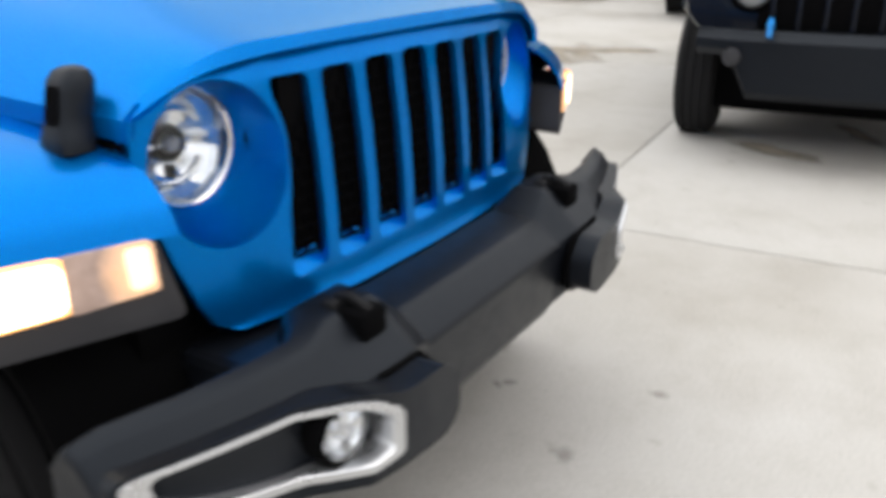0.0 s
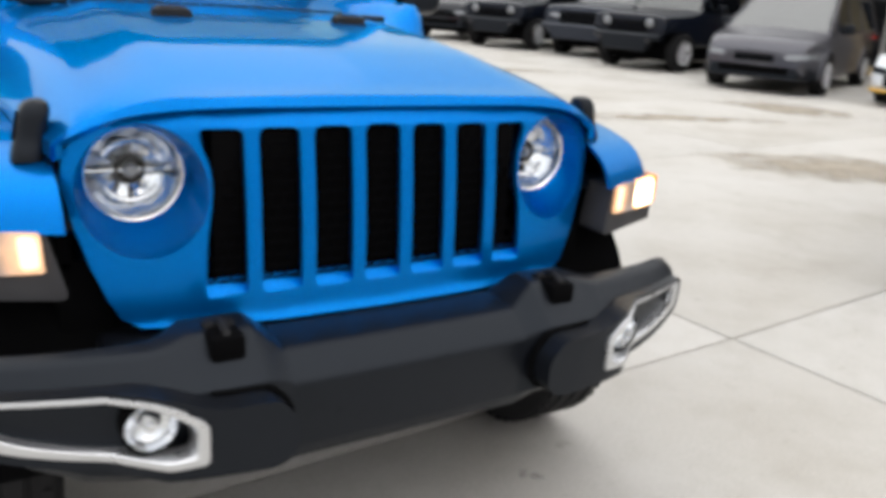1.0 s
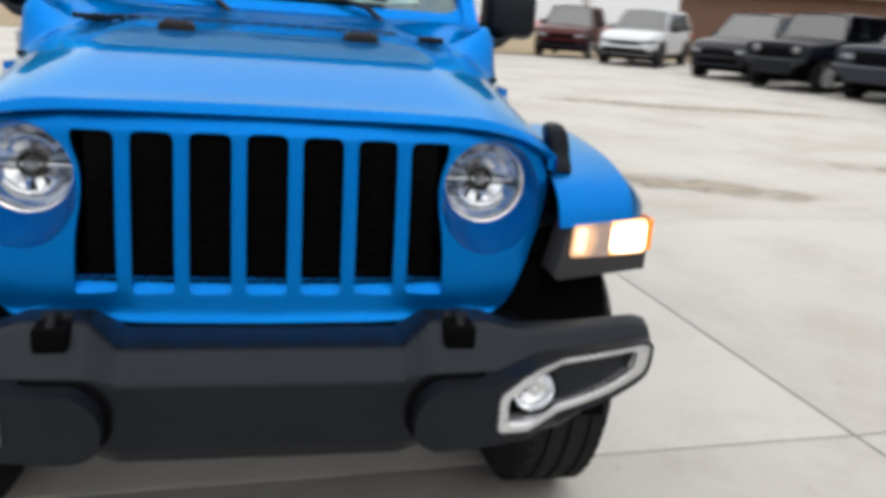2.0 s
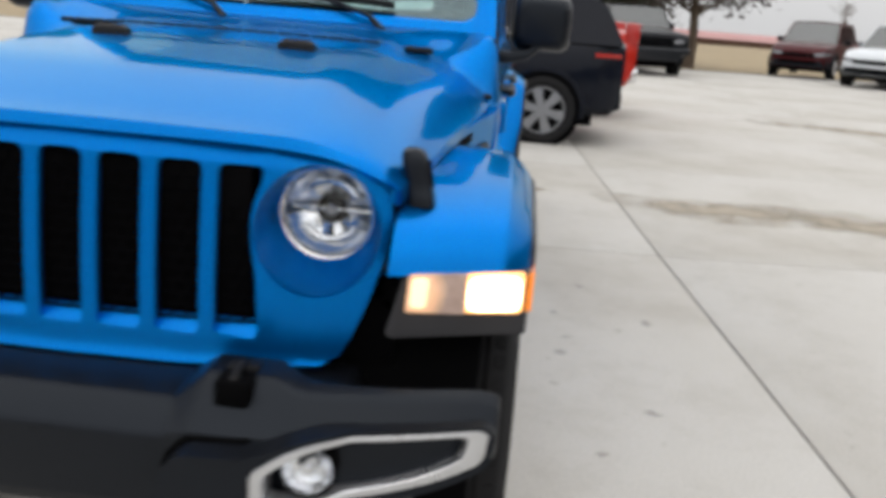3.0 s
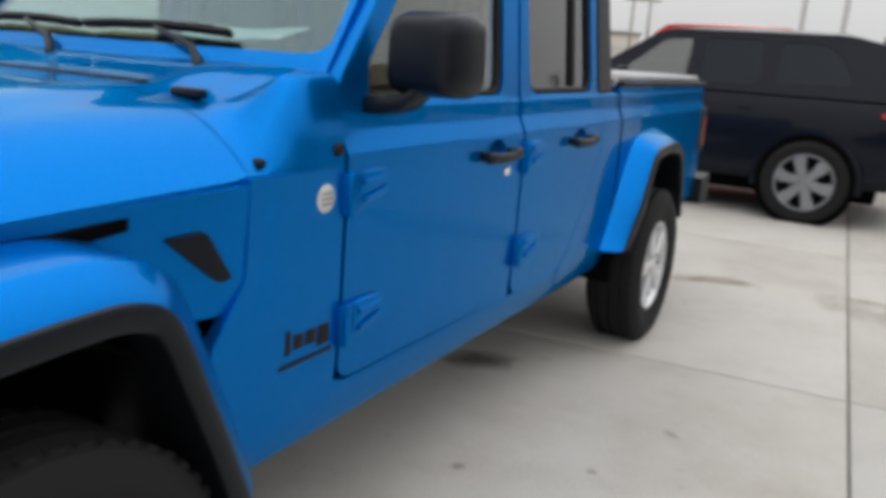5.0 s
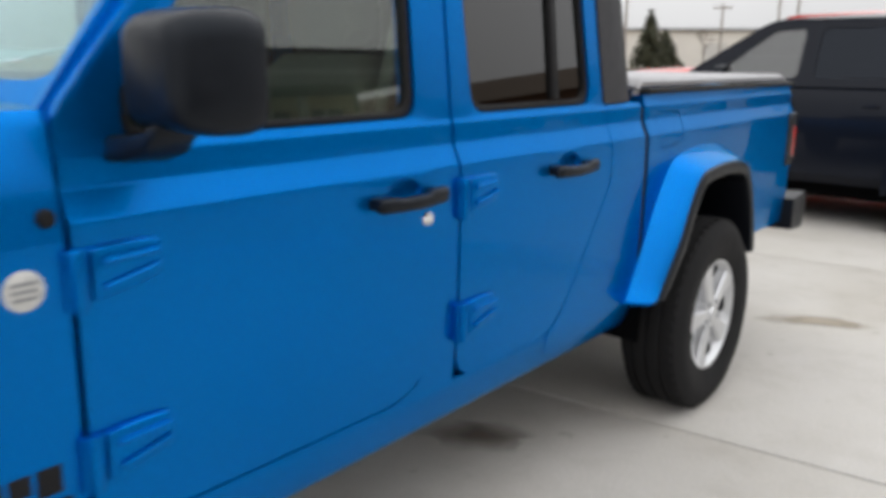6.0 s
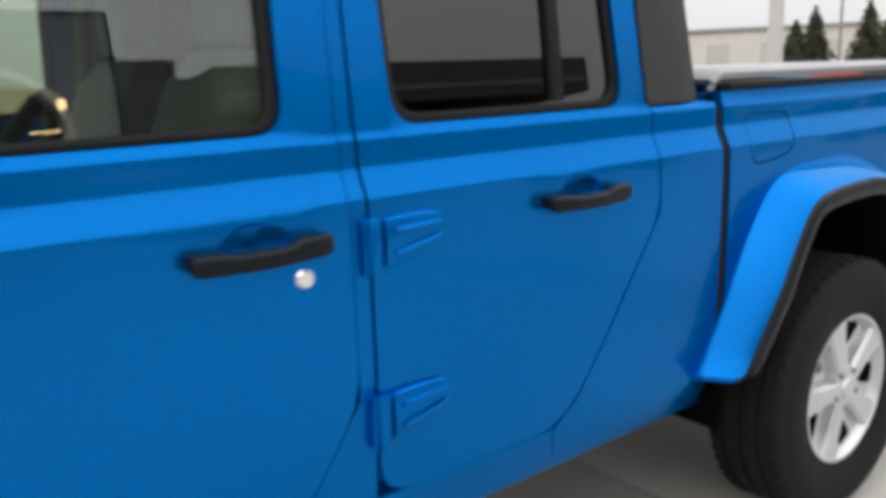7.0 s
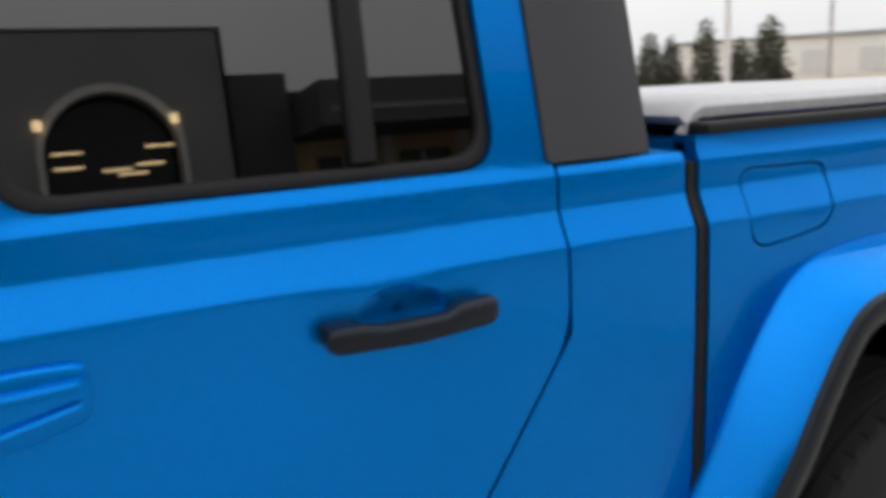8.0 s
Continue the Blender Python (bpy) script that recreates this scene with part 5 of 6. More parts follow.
for y in (2.985, 3.0, 3.02, 3.4, 3.8, 4.2, 4.6, 4.645, 4.66):
    e = 0.026 if y in (2.985, 4.66) else (0.010 if y in (3.0, 4.645) else 0.0)
    wob = 0.003 * math.sin(9 * y)
    cov.append([(x, y, z - e + (wob if abs(x) < 0.7 else 0)) for x, z in ((-0.755, 1.318), (-0.758, 1.335), (-0.74, 1.347), (-0.4, 1.350), (0, 1.352), (0.4, 1.350), (0.74, 1.347), (0.758, 1.335), (0.755, 1.318))])
part("bed_cover", sheet(cov, 0.02), COVER, truck, "grey soft vinyl bed cover")
part("rear_bumper", loft([[(x, y + 0.08 * abs(x) ** 3, z) for y, z in ((4.60, 0.56), (4.60, 0.72), (4.78, 0.74), (4.81, 0.71), (4.79, 0.57), (4.76, 0.55))] for x in (-0.86, -0.84, -0.5, 0, 0.5, 0.84, 0.86)], True), PLASTIC, truck, "black rear bumper")

# --- cabin
dash = loft([[(x, y, z) for y, z in ((0.95, 1.0), (0.95, 1.34), (0.99, 1.372), (1.10, 1.378), (1.22, 1.35), (1.26, 1.2), (1.22, 0.95))] for x in (-0.72, 0, 0.72)], True)
part("dashboard", dash, DASH, truck, "black dashboard")
pg = panel(rounded([(0.21, 0.0), (0.545, 0.01), (0.535, 0.14), (0.22, 0.13)], 0.01), [], 0.003, lambda u, v, d: Vector((u, 0.955 + v, 1.394 + 0.24 * v + 0.006 * math.sin(14 * u) - d)), ucuts=(0.30, 0.36, 0.42, 0.48), w=0)
paper = part("paper_sheet", pg, PAPER)
tagged(paper, "pale paper sheet lying on the truck dashboard", "paper")
sw = revolve([(0.185 + 0.016 * math.cos(2 * math.pi * k / 10), 0.016 * math.sin(2 * math.pi * k / 10)) for k in range(11)], "y", (0, 0, 0), 36)
box(-0.18, 0.18, -0.012, 0.012, -0.02, 0.02, 0.005, sw)
box(-0.06, 0.06, -0.02, 0.03, -0.07, 0.06, 0.02, sw)
sw.transform(pose(0.36, 1.42, 1.18, -28, 0, 0))
part("steering_wheel", sw, DASH, truck, "black steering wheel")
for sx_, y in ((0.36, 1.72), (-0.36, 1.72), (0.36, 2.52), (-0.36, 2.52)):
    rear = y > 2
    seat = part("seat", loft([[(sx_ + u, y - 0.52 + v, z) for u, v in rounded([(-0.25, 0), (0.25, 0), (0.25, 0.5), (-0.25, 0.5)], 0.06)] for z in (0.62, 0.80, 0.86)], True), SEAT, truck, "dark grey cloth seat")
    brow = []
    for z, hw, th, lean in ((0.80, 0.24, 0.10, 0.0), (1.0, 0.25, 0.10, 0.05), (1.2, 0.25, 0.09, 0.10), (1.36, 0.22, 0.08, 0.15), (1.42, 0.15, 0.06, 0.17)):
        brow.append([(sx_ + u, y + lean + v, z) for u, v in rounded([(-hw, -th), (hw, -th), (hw, th), (-hw, th)], 0.06)])
    part("backrest", loft(brow, True), SEAT, seat)
    part("headrest", loft([[(sx_ + u, y + 0.17 + v, z) for u, v in rounded([(-w_, -0.05), (w_, -0.05), (w_, 0.05), (-w_, 0.05)], 0.03)] for z, w_ in ((1.44, 0.10), (1.48, 0.13), (1.60, 0.13), (1.64, 0.10))], True), SEAT, seat)
    if not rear:
        part("seat_belt", tube([(math.copysign(0.68, sx_), 1.86, 1.62), (math.copysign(0.60, sx_), 1.80, 1.2), (math.copysign(0.58, sx_), 1.78, 0.8)], 0.018, 6), SEATLIGHT, truck, "pale grey seat belt")
part("cabin_floor", box(-0.75, 0.75, 0.9, 2.9, 0.58, 0.62), DASH, truck, smooth=False)
part("headliner", box(-0.70, 0.70, 1.30, 2.75, 1.77, 1.79), SEAT, truck, smooth=False)
for s in (1, -1):
    part("sport_bar", tube([(s * 0.62, 1.88, 1.1), (s * 0.62, 1.90, 1.55), (s * 0.60, 1.92, 1.72), (s * 0.3, 1.93, 1.76), (0, 1.93, 1.765)], 0.035, 10), DASH, truck, "black roll bar")


# ---------------------------------------------------------------- other vehicles
def paint(name, c, rough=0.3, metal=0.2):
    return mat(name, c, rough, metal, 0.25 if sum(c) < 0.2 else 0.5, 300, 0.08, spec=0.1)


P_BLACK, P_GREY, P_WHITE = paint("black_paint", (0.004, 0.006, 0.012), 0.3, 0.0), paint("grey_metallic_paint", (0.075, 0.075, 0.088), 0.32, 0.5), paint("white_paint", (0.62, 0.65, 0.68), 0.3, 0.0)
P_RED, P_MAROON, P_DARK = paint("red_paint", (0.46, 0.020, 0.010)), paint("maroon_paint", (0.060, 0.010, 0.012)), paint("dark_grey_paint", (0.020, 0.022, 0.026), 0.3, 0.4)
P_SLATE = paint("blue_grey_metallic_paint", (0.028, 0.033, 0.045), 0.3, 0.5)
P_HOOK = mat("bright_blue_hook", (0.01, 0.22, 0.62), 0.4, 0, 0.2, 60, 0.1)
VGLASS = glass("dark_car_glass", (0.05, 0.055, 0.06), base=0.040, sheen=(0.55, 0.62, 0.75))
VSCREEN = glass("pale_windshield_glass", (0.25, 0.29, 0.29), base=0.12)
P_CHIN = mat("yellow_chin_guard", (0.75, 0.42, 0.05), 0.4, 0, 0.2, 60, 0.1)
LAMPW = mat("clear_headlamp_unit", (0.26, 0.27, 0.29), 0.15, 0.5, 0.6, 60, 0.1)

# side outlines: (length from the nose, height) for hood, cabin and tail; all in metres
KINDS = {
    "crossover": dict(L=4.86, W=1.97, belt=1.17, top=1.73, hood0=1.0, hood1=1.15, ws0=1.60, ws1=2.45, rf1=4.15, rr=4.80, sill=0.36, axle=(1.02, 3.96), r=0.392, bed=None,
                      tail=[(4.80, 1.19), (4.68, 1.42), (4.55, 1.62)],
                      wins=[[(1.98, 1.22), (2.72, 1.23), (2.74, 1.635), (2.48, 1.62)], [(2.85, 1.23), (3.42, 1.24), (3.40, 1.645), (2.87, 1.640)], [(3.56, 1.25), (4.22, 1.29), (4.12, 1.50), (3.96, 1.62), (3.58, 1.645)]]),
    "suv": dict(L=4.85, W=1.95, belt=1.10, top=1.78, hood0=0.98, hood1=1.12, ws0=1.35, ws1=2.05, rf1=4.25, rr=4.75, sill=0.36, axle=(0.92, 3.85), r=0.385, bed=None),
    "van": dict(L=5.15, W=2.00, belt=1.06, top=1.76, hood0=0.86, hood1=1.04, ws0=1.05, ws1=2.10, rf1=4.75, rr=5.10, sill=0.26, axle=(1.00, 4.08), r=0.355, bed=None),
    "sedan": dict(L=5.05, W=1.90, belt=0.98, top=1.46, hood0=0.78, hood1=0.98, ws0=1.60, ws1=2.40, rf1=3.60, rr=4.35, sill=0.24, axle=(0.97, 4.02), r=0.36, bed=None),
    "truck": dict(L=5.85, W=2.05, belt=1.28, top=1.88, hood0=1.16, hood1=1.26, ws0=1.55, ws1=2.15, rf1=3.75, rr=4.00, sill=0.50, axle=(1.00, 4.68), r=0.405, bed=4.05),
    "jeep": dict(L=4.78, W=1.87, belt=1.24, top=1.85, hood0=1.12, hood1=1.20, ws0=1.45, ws1=1.75, rf1=4.20, rr=4.30, sill=0.50, axle=(0.78, 3.78), r=0.41, bed=None),
}


def car(name, label, category, at, kind, colour, group="", rim=None, hook=False):
    """A parked vehicle: nose at the origin, pointing to -y, wheels on z = 0."""
    k = KINDS[kind]
    L, W, hw = k["L"], k["W"], k["W"] / 2
    v = thing(name, label, category, at, group)
    boxy = kind in ("jeep", "truck")
    # lower body: sections along its length
    st = [0.0, 0.03, 0.10, 0.22, 0.45, 0.75, 0.95, k["ws0"], k["ws1"], 2.8, 3.4, k["rf1"], L - 0.35, L - 0.12, L]
    st = sorted(set(round(q, 3) for q in st))
    rows = []
    for q in st:
        e = min(1.0, q / 0.5, (L - q) / 0.4)
        wq = hw * (0.76 + 0.24 * max(0.0, min(1.0, q / 0.75, (L - q) / 0.55)) ** 0.5) if not boxy else hw * (0.92 + 0.08 * max(0.0, e) ** 0.5)
        top = k["hood0"] + (k["hood1"] - k["hood0"]) * min(1.0, q / k["ws0"]) if q < k["ws0"] else k["belt"]
        if q < 0.3 and not boxy:
            top -= 0.17 * (1 - q / 0.3) ** 2.2
        elif q < 0.1:
            top -= 0.10 if q == 0 else 0.03
        low = k["sill"] + (0.10 if q < 0.1 or q > L - 0.1 else 0.0)
        if kind == "jeep" and q < 0.9:
            low = 0.76
        mid = (top + low) / 2
        sec = [(0.0, low), (wq * 0.90, low), (wq * 0.985, low + 0.08), (wq, mid), (wq * 0.99, top - 0.14), (wq * 0.95, top - 0.03), (wq * 0.86, top + 0.0), (wq * 0.5, top + 0.03), (0.0, top + 0.035)]
        rows.append([(x, q, z) for x, z in sec] + [(-x, q, z) for x, z in reversed(sec[1:-1])])
    body = part("body", loft(rows, True), colour, v)
    part("underbody", box(-hw * 0.78, hw * 0.78, 0.45, L - 0.30, 0.22, k["sill"] + 0.06, 0.03), BLACK, body, "black underbody", smooth=False)
    # cabin: pillars and roof over a glass house
    tw = hw * (0.74 if not boxy else 0.80)
    bw = hw * 0.93
    b0, t0, t1, b1 = k["ws0"], k["ws1"], k["rf1"], k["rr"]
    zb, zt = k["belt"] - 0.01, k["top"]

    def cab(u, vv, d, s):
        t = (vv - zb) / (zt - zb)
        return Vector((s * ((bw + (tw - bw) * t) - d), u, vv))

    side_out = rounded([(b0, zb), (b1, zb), (t1 + (b1 - t1) * 0.35, zt - 0.12), (t1, zt - 0.01), (t0, zt - 0.01)], [0.02, 0.02, 0.15, 0.12, 0.15])
    if "tail" in k:
        side_out = rounded([(b0, zb), (b1, zb)] + k["tail"] + [(t1, zt - 0.01), (t0, zt - 0.01)], [0.02, 0.02, 0.05, 0.05, 0.04, 0.12, 0.15])
    mids = [b0 + (t0 - b0) * 0.55, t0 + (t1 - t0) * 0.22, t0 + (t1 - t0) * 0.62, b1 - 0.12]
    zlo, zhi = zb + 0.035, zt - 0.10
    wins = [rounded([(mids[0] - 0.10, zlo), (mids[1] - 0.03, zlo), (mids[1] - 0.03, zhi), (t0 + 0.06, zhi)], 0.04),
            rounded([(mids[1] + 0.03, zlo), (mids[2] - 0.03, zlo), (mids[2] - 0.03, zhi), (mids[1] + 0.03, zhi)], 0.04)]
    if kind in ("suv", "van", "jeep"):
        wins.append(rounded([(mids[2] + 0.03, zlo), (b1 - 0.20, zlo + 0.03), (t1 - 0.06, zhi), (mids[2] + 0.03, zhi)], 0.05))
    elif kind == "sedan":
        wins.append(rounded([(mids[2] + 0.03, zlo), (b1 - 0.35, zlo + 0.05), (t1 - 0.12, zhi - 0.03), (mids[2] + 0.03, zhi)], 0.05))
    if "wins" in k:
        wins = [rounded(q, 0.05) for q in k["wins"]]
    for s in (1, -1):
        part("side_frame", panel(side_out, wins, 0.03, lambda u, vv, d: cab(u, vv, d, s), w=0), colour, body)
        for i, wq in enumerate(wins):
            clear_front = "wins" in k and i == 0
            part("window", panel(wq, [], 0.004, lambda u, vv, d: cab(u, vv, d + 0.012, s), w=0), VSCREEN if clear_front else VGLASS, body, "clear front window" if clear_front else "dark window")
        for q in (mids[1] - 0.10, mids[2] - 0.12):
            part("door_handle", box(s * hw - 0.02 * s - 0.012, s * hw - 0.02 * s + 0.018, q - 0.11, q + 0.02, zb - 0.16, zb - 0.125, 0.006), colour if kind != "jeep" else PLASTIC, body)
        part("mirror", box(s * (hw + 0.09) - 0.10, s * (hw + 0.09) + 0.10, b0 + 0.50, b0 + 0.60, zb + 0.0, zb + 0.17, 0.03), PLASTIC, body)
        # arch trims and sill cladding
        for ax in k["axle"]:
            if kind == "jeep" and ax < 2:
                continue
            ar = sheet([[(s * (hw + x), ax + rr * math.cos(a), k["r"] + rr * math.sin(a)) for x, rr in ((-0.05, k["r"] + 0.10), (0.012, k["r"] + 0.09), (0.014, k["r"] + 0.045), (-0.10, k["r"] + 0.04), (-0.25, k["r"] + 0.04))] for a in [math.pi * (-0.05 + 1.1 * i / 18) for i in range(19)]], 0.006)
            part("arch", ar, PLASTIC if kind in ("suv", "jeep", "truck") else colour, body)
            # the body has no hollow: a flat black disc paints the wheel well's shade
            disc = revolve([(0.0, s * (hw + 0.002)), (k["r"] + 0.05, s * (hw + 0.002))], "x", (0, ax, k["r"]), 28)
            part("wheel_well_shade", disc, BLACK, body, smooth=False)
    rf = []
    ends = [(t1 - 0.1, 0.0), (t1 + 0.02, -0.03)] if "tail" not in k else [(t1 - 0.05, 0.0), (4.53, -0.10), (4.56, -0.13)]
    for y, dz in [(t0 - 0.02, -0.015), (t0 + 0.25, 0.0), ((t0 + t1) / 2, 0.02)] + ends:
        rf.append([(x * tw, y, zt + dz + 0.02 - 0.05 * abs(x) ** 4) for x in (-1.02, -0.9, -0.5, 0, 0.5, 0.9, 1.02)])
    part("roof", sheet(rf, 0.03), colour, body)
    fw = panel([(-bw * 0.94, 0), (bw * 0.94, 0), (tw * 0.93, 1), (-tw * 0.93, 1)], [], 0.01, lambda u, vv, d: Vector((u, b0 + (t0 - b0) * vv + d, zb + (zt - zb - 0.02) * vv)), w=0)
    part("windshield", fw, VSCREEN, body, "windshield")
    rw = panel([(-bw * 0.94, 0), (bw * 0.94, 0), (tw * 0.93, 1), (-tw * 0.93, 1)], [], 0.01, lambda u, vv, d: Vector((u, b1 + (t1 - b1) * vv - d, zb + (zt - zb - 0.02) * vv)), w=0)
    if "tail" in k:
        rw.free()
        rw = sheet([[(x * (bw + (tw - bw) * f) * 0.95, y - 0.005, z) for x in (-1, -0.5, 0, 0.5, 1)] for y, z, f in ((4.80, 1.15, 0.0), (4.68, 1.42, 0.5), (4.55, 1.61, 0.85))], 0.01)
    part("back_window", rw, VGLASS, body, "dark rear window")
    # no interior: a black block stands for the shade behind the windows
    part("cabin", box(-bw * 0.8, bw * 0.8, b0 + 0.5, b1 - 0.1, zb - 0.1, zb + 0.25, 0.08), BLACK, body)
    for ax in k["axle"]:
        for s in (1, -1):
            wheel(v, s, ax, 6 if rim else 5, k["r"], 0.24, k["r"] * (0.67 if rim else 0.62), hw + 0.022, rim or ALLOY)
    # nose and tail
    def wrap(f0, f1, z0, z1, out, rise=0.0):
        """A band that follows the rounded nose from f0 to f1 of its half width; from 0 it runs on both sides."""
        fs = [f0 + (f1 - f0) * i / 8 for i in range(9)]
        if f0 == 0:
            fs = [-f for f in reversed(fs[1:])] + fs
        rows = []
        for f in fs:
            y = 0.75 * max(0.0, (abs(f) - 0.76) / 0.24) ** 2 - out
            dz = rise * max(0.0, abs(f) - 0.5)
            rows.append([(f * hw, y, z0 + dz * 1.6), (f * hw, y + 0.01, z1 + dz), (f * hw, y + 0.09, z1 + dz), (f * hw, y + 0.09, z0 + dz * 1.6)])
        return loft(rows, True)

    if boxy:
        wide = 0.84 if kind == "jeep" else 0.97
        lift = lambda x: (0.23 if kind == "jeep" else 0.21) * max(0.0, min(1.0, (abs(x) - 0.60) / 0.14))
        part("bumper", loft([[(x * hw * wide / 0.97, y + 0.10 * abs(x) ** 4, z) for y, z in ((0.10, 0.76), (-0.08, 0.77), (-0.14, 0.72), (-0.14, 0.44 + lift(x)), (-0.10, 0.40 + lift(x)), (0.10, 0.42 + lift(x)))] for x in (-0.97, -0.94, -0.74, -0.60, 0, 0.60, 0.74, 0.94, 0.97)], True), PLASTIC if kind == "jeep" else colour, body, "front bumper")
        if hook:
            part("tow_hook", tube([(-0.40, -0.05, 0.77), (-0.40, -0.10, 0.83), (-0.40, -0.16, 0.80), (-0.40, -0.17, 0.75)], 0.016, 8), P_HOOK, body, "bright blue tow hook")
    else:
        part("lower_grille", box(-hw * 0.60, hw * 0.60, -0.014, 0.06, k["sill"] + 0.08, k["sill"] + (0.30 if kind == "sedan" else 0.22), 0.03), BLACK, body, "black lower grille")
        if kind in ("van", "suv"):
            part("lower_bumper", wrap(0.0, 0.99, k["sill"] + 0.02, k["sill"] + 0.26, 0.008), PLASTIC, body, "black lower bumper")
        if kind == "sedan":
            part("chin_guard", wrap(0.0, 0.97, k["sill"] + 0.005, k["sill"] + 0.035, 0.020), P_CHIN, body, "yellow chin guard")
    gz0, gz1 = (k["hood0"] - 0.32, k["hood0"] - 0.19) if not boxy else (0.72, k["hood0"] - 0.10)
    if kind == "sedan":
        gz0, gz1 = 0.575, 0.635
    gw = 0.34 if kind == "van" else 0.52
    gr = part("grille", box(-hw * gw, hw * gw, -0.010, 0.08, gz0, gz1, 0.02), BLACK, body, "dark grille")
    for i in range(7):
        x = (i - 3) * hw * 0.145 * gw / 0.52
        part("grille_bar", box(x - 0.012, x + 0.012, -0.022, -0.004, gz0 + 0.02, gz1 - 0.02, 0.004), colour if kind == "jeep" else PLASTIC, gr)
    for s in (1, -1):
        if kind == "jeep":
            part("headlight", revolve([(0.0, -0.045), (0.06, -0.038), (0.092, -0.018), (0.10, 0.0), (0.10, 0.06)], "y", (s * 0.52, 0.0, 0.98), 24), DARKALLOY, body, "round headlight")
            part("headlight_ring", revolve([(0.098, -0.03), (0.120, -0.02), (0.128, 0.0), (0.128, 0.05)], "y", (s * 0.52, 0.0, 0.98), 24), BLACK, body)
            part("fog_lamp", revolve([(0.0, -0.02), (0.045, -0.012), (0.05, 0.0), (0.05, 0.05)], "y", (s * 0.58, -0.135, 0.63), 20), TRIM, body, "round fog lamp")
            part("fender", loft([[(s * x, y, z) for y, z in ((0.16, 0.86), (0.22, 0.98), (0.40, 1.02), (1.15, 1.02), (1.32, 0.90), (1.40, 0.62), (1.34, 0.62), (1.24, 0.90), (1.05, 0.96), (0.42, 0.96), (0.26, 0.90))] for x in (0.66, 0.92)], True), PLASTIC, body)
        else:
            part("headlight", wrap(0.52 * s, 0.95 * s, k["hood0"] - 0.27, k["hood0"] - 0.17, 0.014, 0.06), LAMPW if kind != "sedan" else VGLASS, body, "wrapped headlight")
        zt_ = k["belt"] - 0.16
        if "tail" in k:
            part("tail_lamp", loft([[(s * (hw * f + dx), L - d, k["belt"] + z) for dx, z in ((-0.04, -0.150), (0.008, -0.145), (0.010, -0.105), (-0.04, -0.095))] for d, f in ((0.36, 0.952), (0.24, 0.915), (0.12, 0.872), (0.05, 0.83))], True), REDLENS, body, "slim red tail lamp")
            continue
        part("tail_lamp", box(s * hw * 0.86 - 0.12, s * hw * 0.86 + 0.10, L - 0.20, L + 0.006, zt_, zt_ + (0.10 if not boxy else 0.30), 0.02), REDLENS, body, "red tail lamp")
    bw_ = 0.78 if "tail" in k else 0.92
    part("rear_bumper", box(-hw * bw_, hw * bw_, L - 0.10, L + 0.02 if "tail" in k else L + 0.06, k["sill"] + 0.06, k["sill"] + 0.28, 0.05), CHROME if kind == "truck" else PLASTIC, body, "rear bumper")
    return v


def parked(x, y, heading):
    """Pose with the nose at (x, y), pointing along heading, degrees from +x."""
    return on_ground(x, y, heading + 90)


car("parked_suv", "black sport utility vehicle with grey six-spoke wheels", "suv", parked(-2.77, 8.57, 180), "crossover", P_BLACK, "", DARKALLOY)
car("parked_pickup", "bright red pickup truck with chrome rear bumper", "pickup truck", parked(-3.25, 11.6, 180), "truck", P_RED)
car("parked_pickup", "dark grey pickup truck facing the lot", "pickup truck", parked(4.6, 21.6, -80), "truck", P_DARK)
car("parked_suv", "maroon sport utility vehicle at the lot edge", "suv", parked(9.7, 25.6, 240), "suv", P_MAROON)
car("parked_suv", "white sport utility vehicle at the lot edge", "suv", parked(10.7, 22.4, 229), "suv", P_WHITE, rim=P_DARK)
car("parked_suv", "dark grey sport utility vehicle in a row", "suv", parked(11.6, 18.3, 214), "suv", P_DARK)
car("parked_offroader", "black off-road vehicle in a row of parked cars", "off-roader", parked(11.7, 15.8, 205), "jeep", P_BLACK)
car("parked_pickup", "dark blue-grey pickup truck in a row of parked cars", "pickup truck", parked(12.6, 13.5, 200), "truck", P_SLATE)
car("parked_offroader", "black off-road vehicle in a row of parked cars", "off-roader", parked(11.8, 11.0, 193), "jeep", P_BLACK)
car("parked_minivan", "dark grey minivan in a row of parked cars", "minivan", parked(11.35, 7.4, 201), "van", P_GREY)
car("parked_sedan", "white sedan with a black lower grille", "sedan", parked(12.3, 5.0, 186), "sedan", P_WHITE)
car("parked_suv", "maroon sport utility vehicle behind a black off-roader", "suv", parked(15.3, 2.0, 8), "suv", P_MAROON)
car("parked_offroader", "black off-road vehicle with black plastic bumper", "off-roader", parked(3.56, -0.90, 187), "jeep", P_BLACK, hook=True)


# ---------------------------------------------------------------- surroundings
TAN = mat("tan_stucco", (0.52, 0.40, 0.23), 0.85, 0, 0, 1.5, 0.12, 0.3, 60)
GREYWALL = mat("grey_cladding", (0.23, 0.235, 0.245), 0.7, 0, 0, 1.2, 0.10)
BRONZE = mat("dark_bronze_fascia", (0.085, 0.085, 0.090), 0.6, 0, 0, 1.2, 0.12)
BROWNWALL = mat("brown_brick_far", (0.16, 0.095, 0.070), 0.9, 0, 0, 1.0, 0.2)
WHITEWALL = mat("pale_metal_cladding", (0.62, 0.61, 0.59), 0.7, 0, 0, 0.3, 0.08)
PALEDOOR = mat("pale_grey_dock_door", (0.50, 0.50, 0.50), 0.7, 0, 0, 0.5, 0.08)
DARKGLASS = mat("dark_shop_glass", (0.015, 0.016, 0.018), 0.08, 0, 0, 2, 0.2)
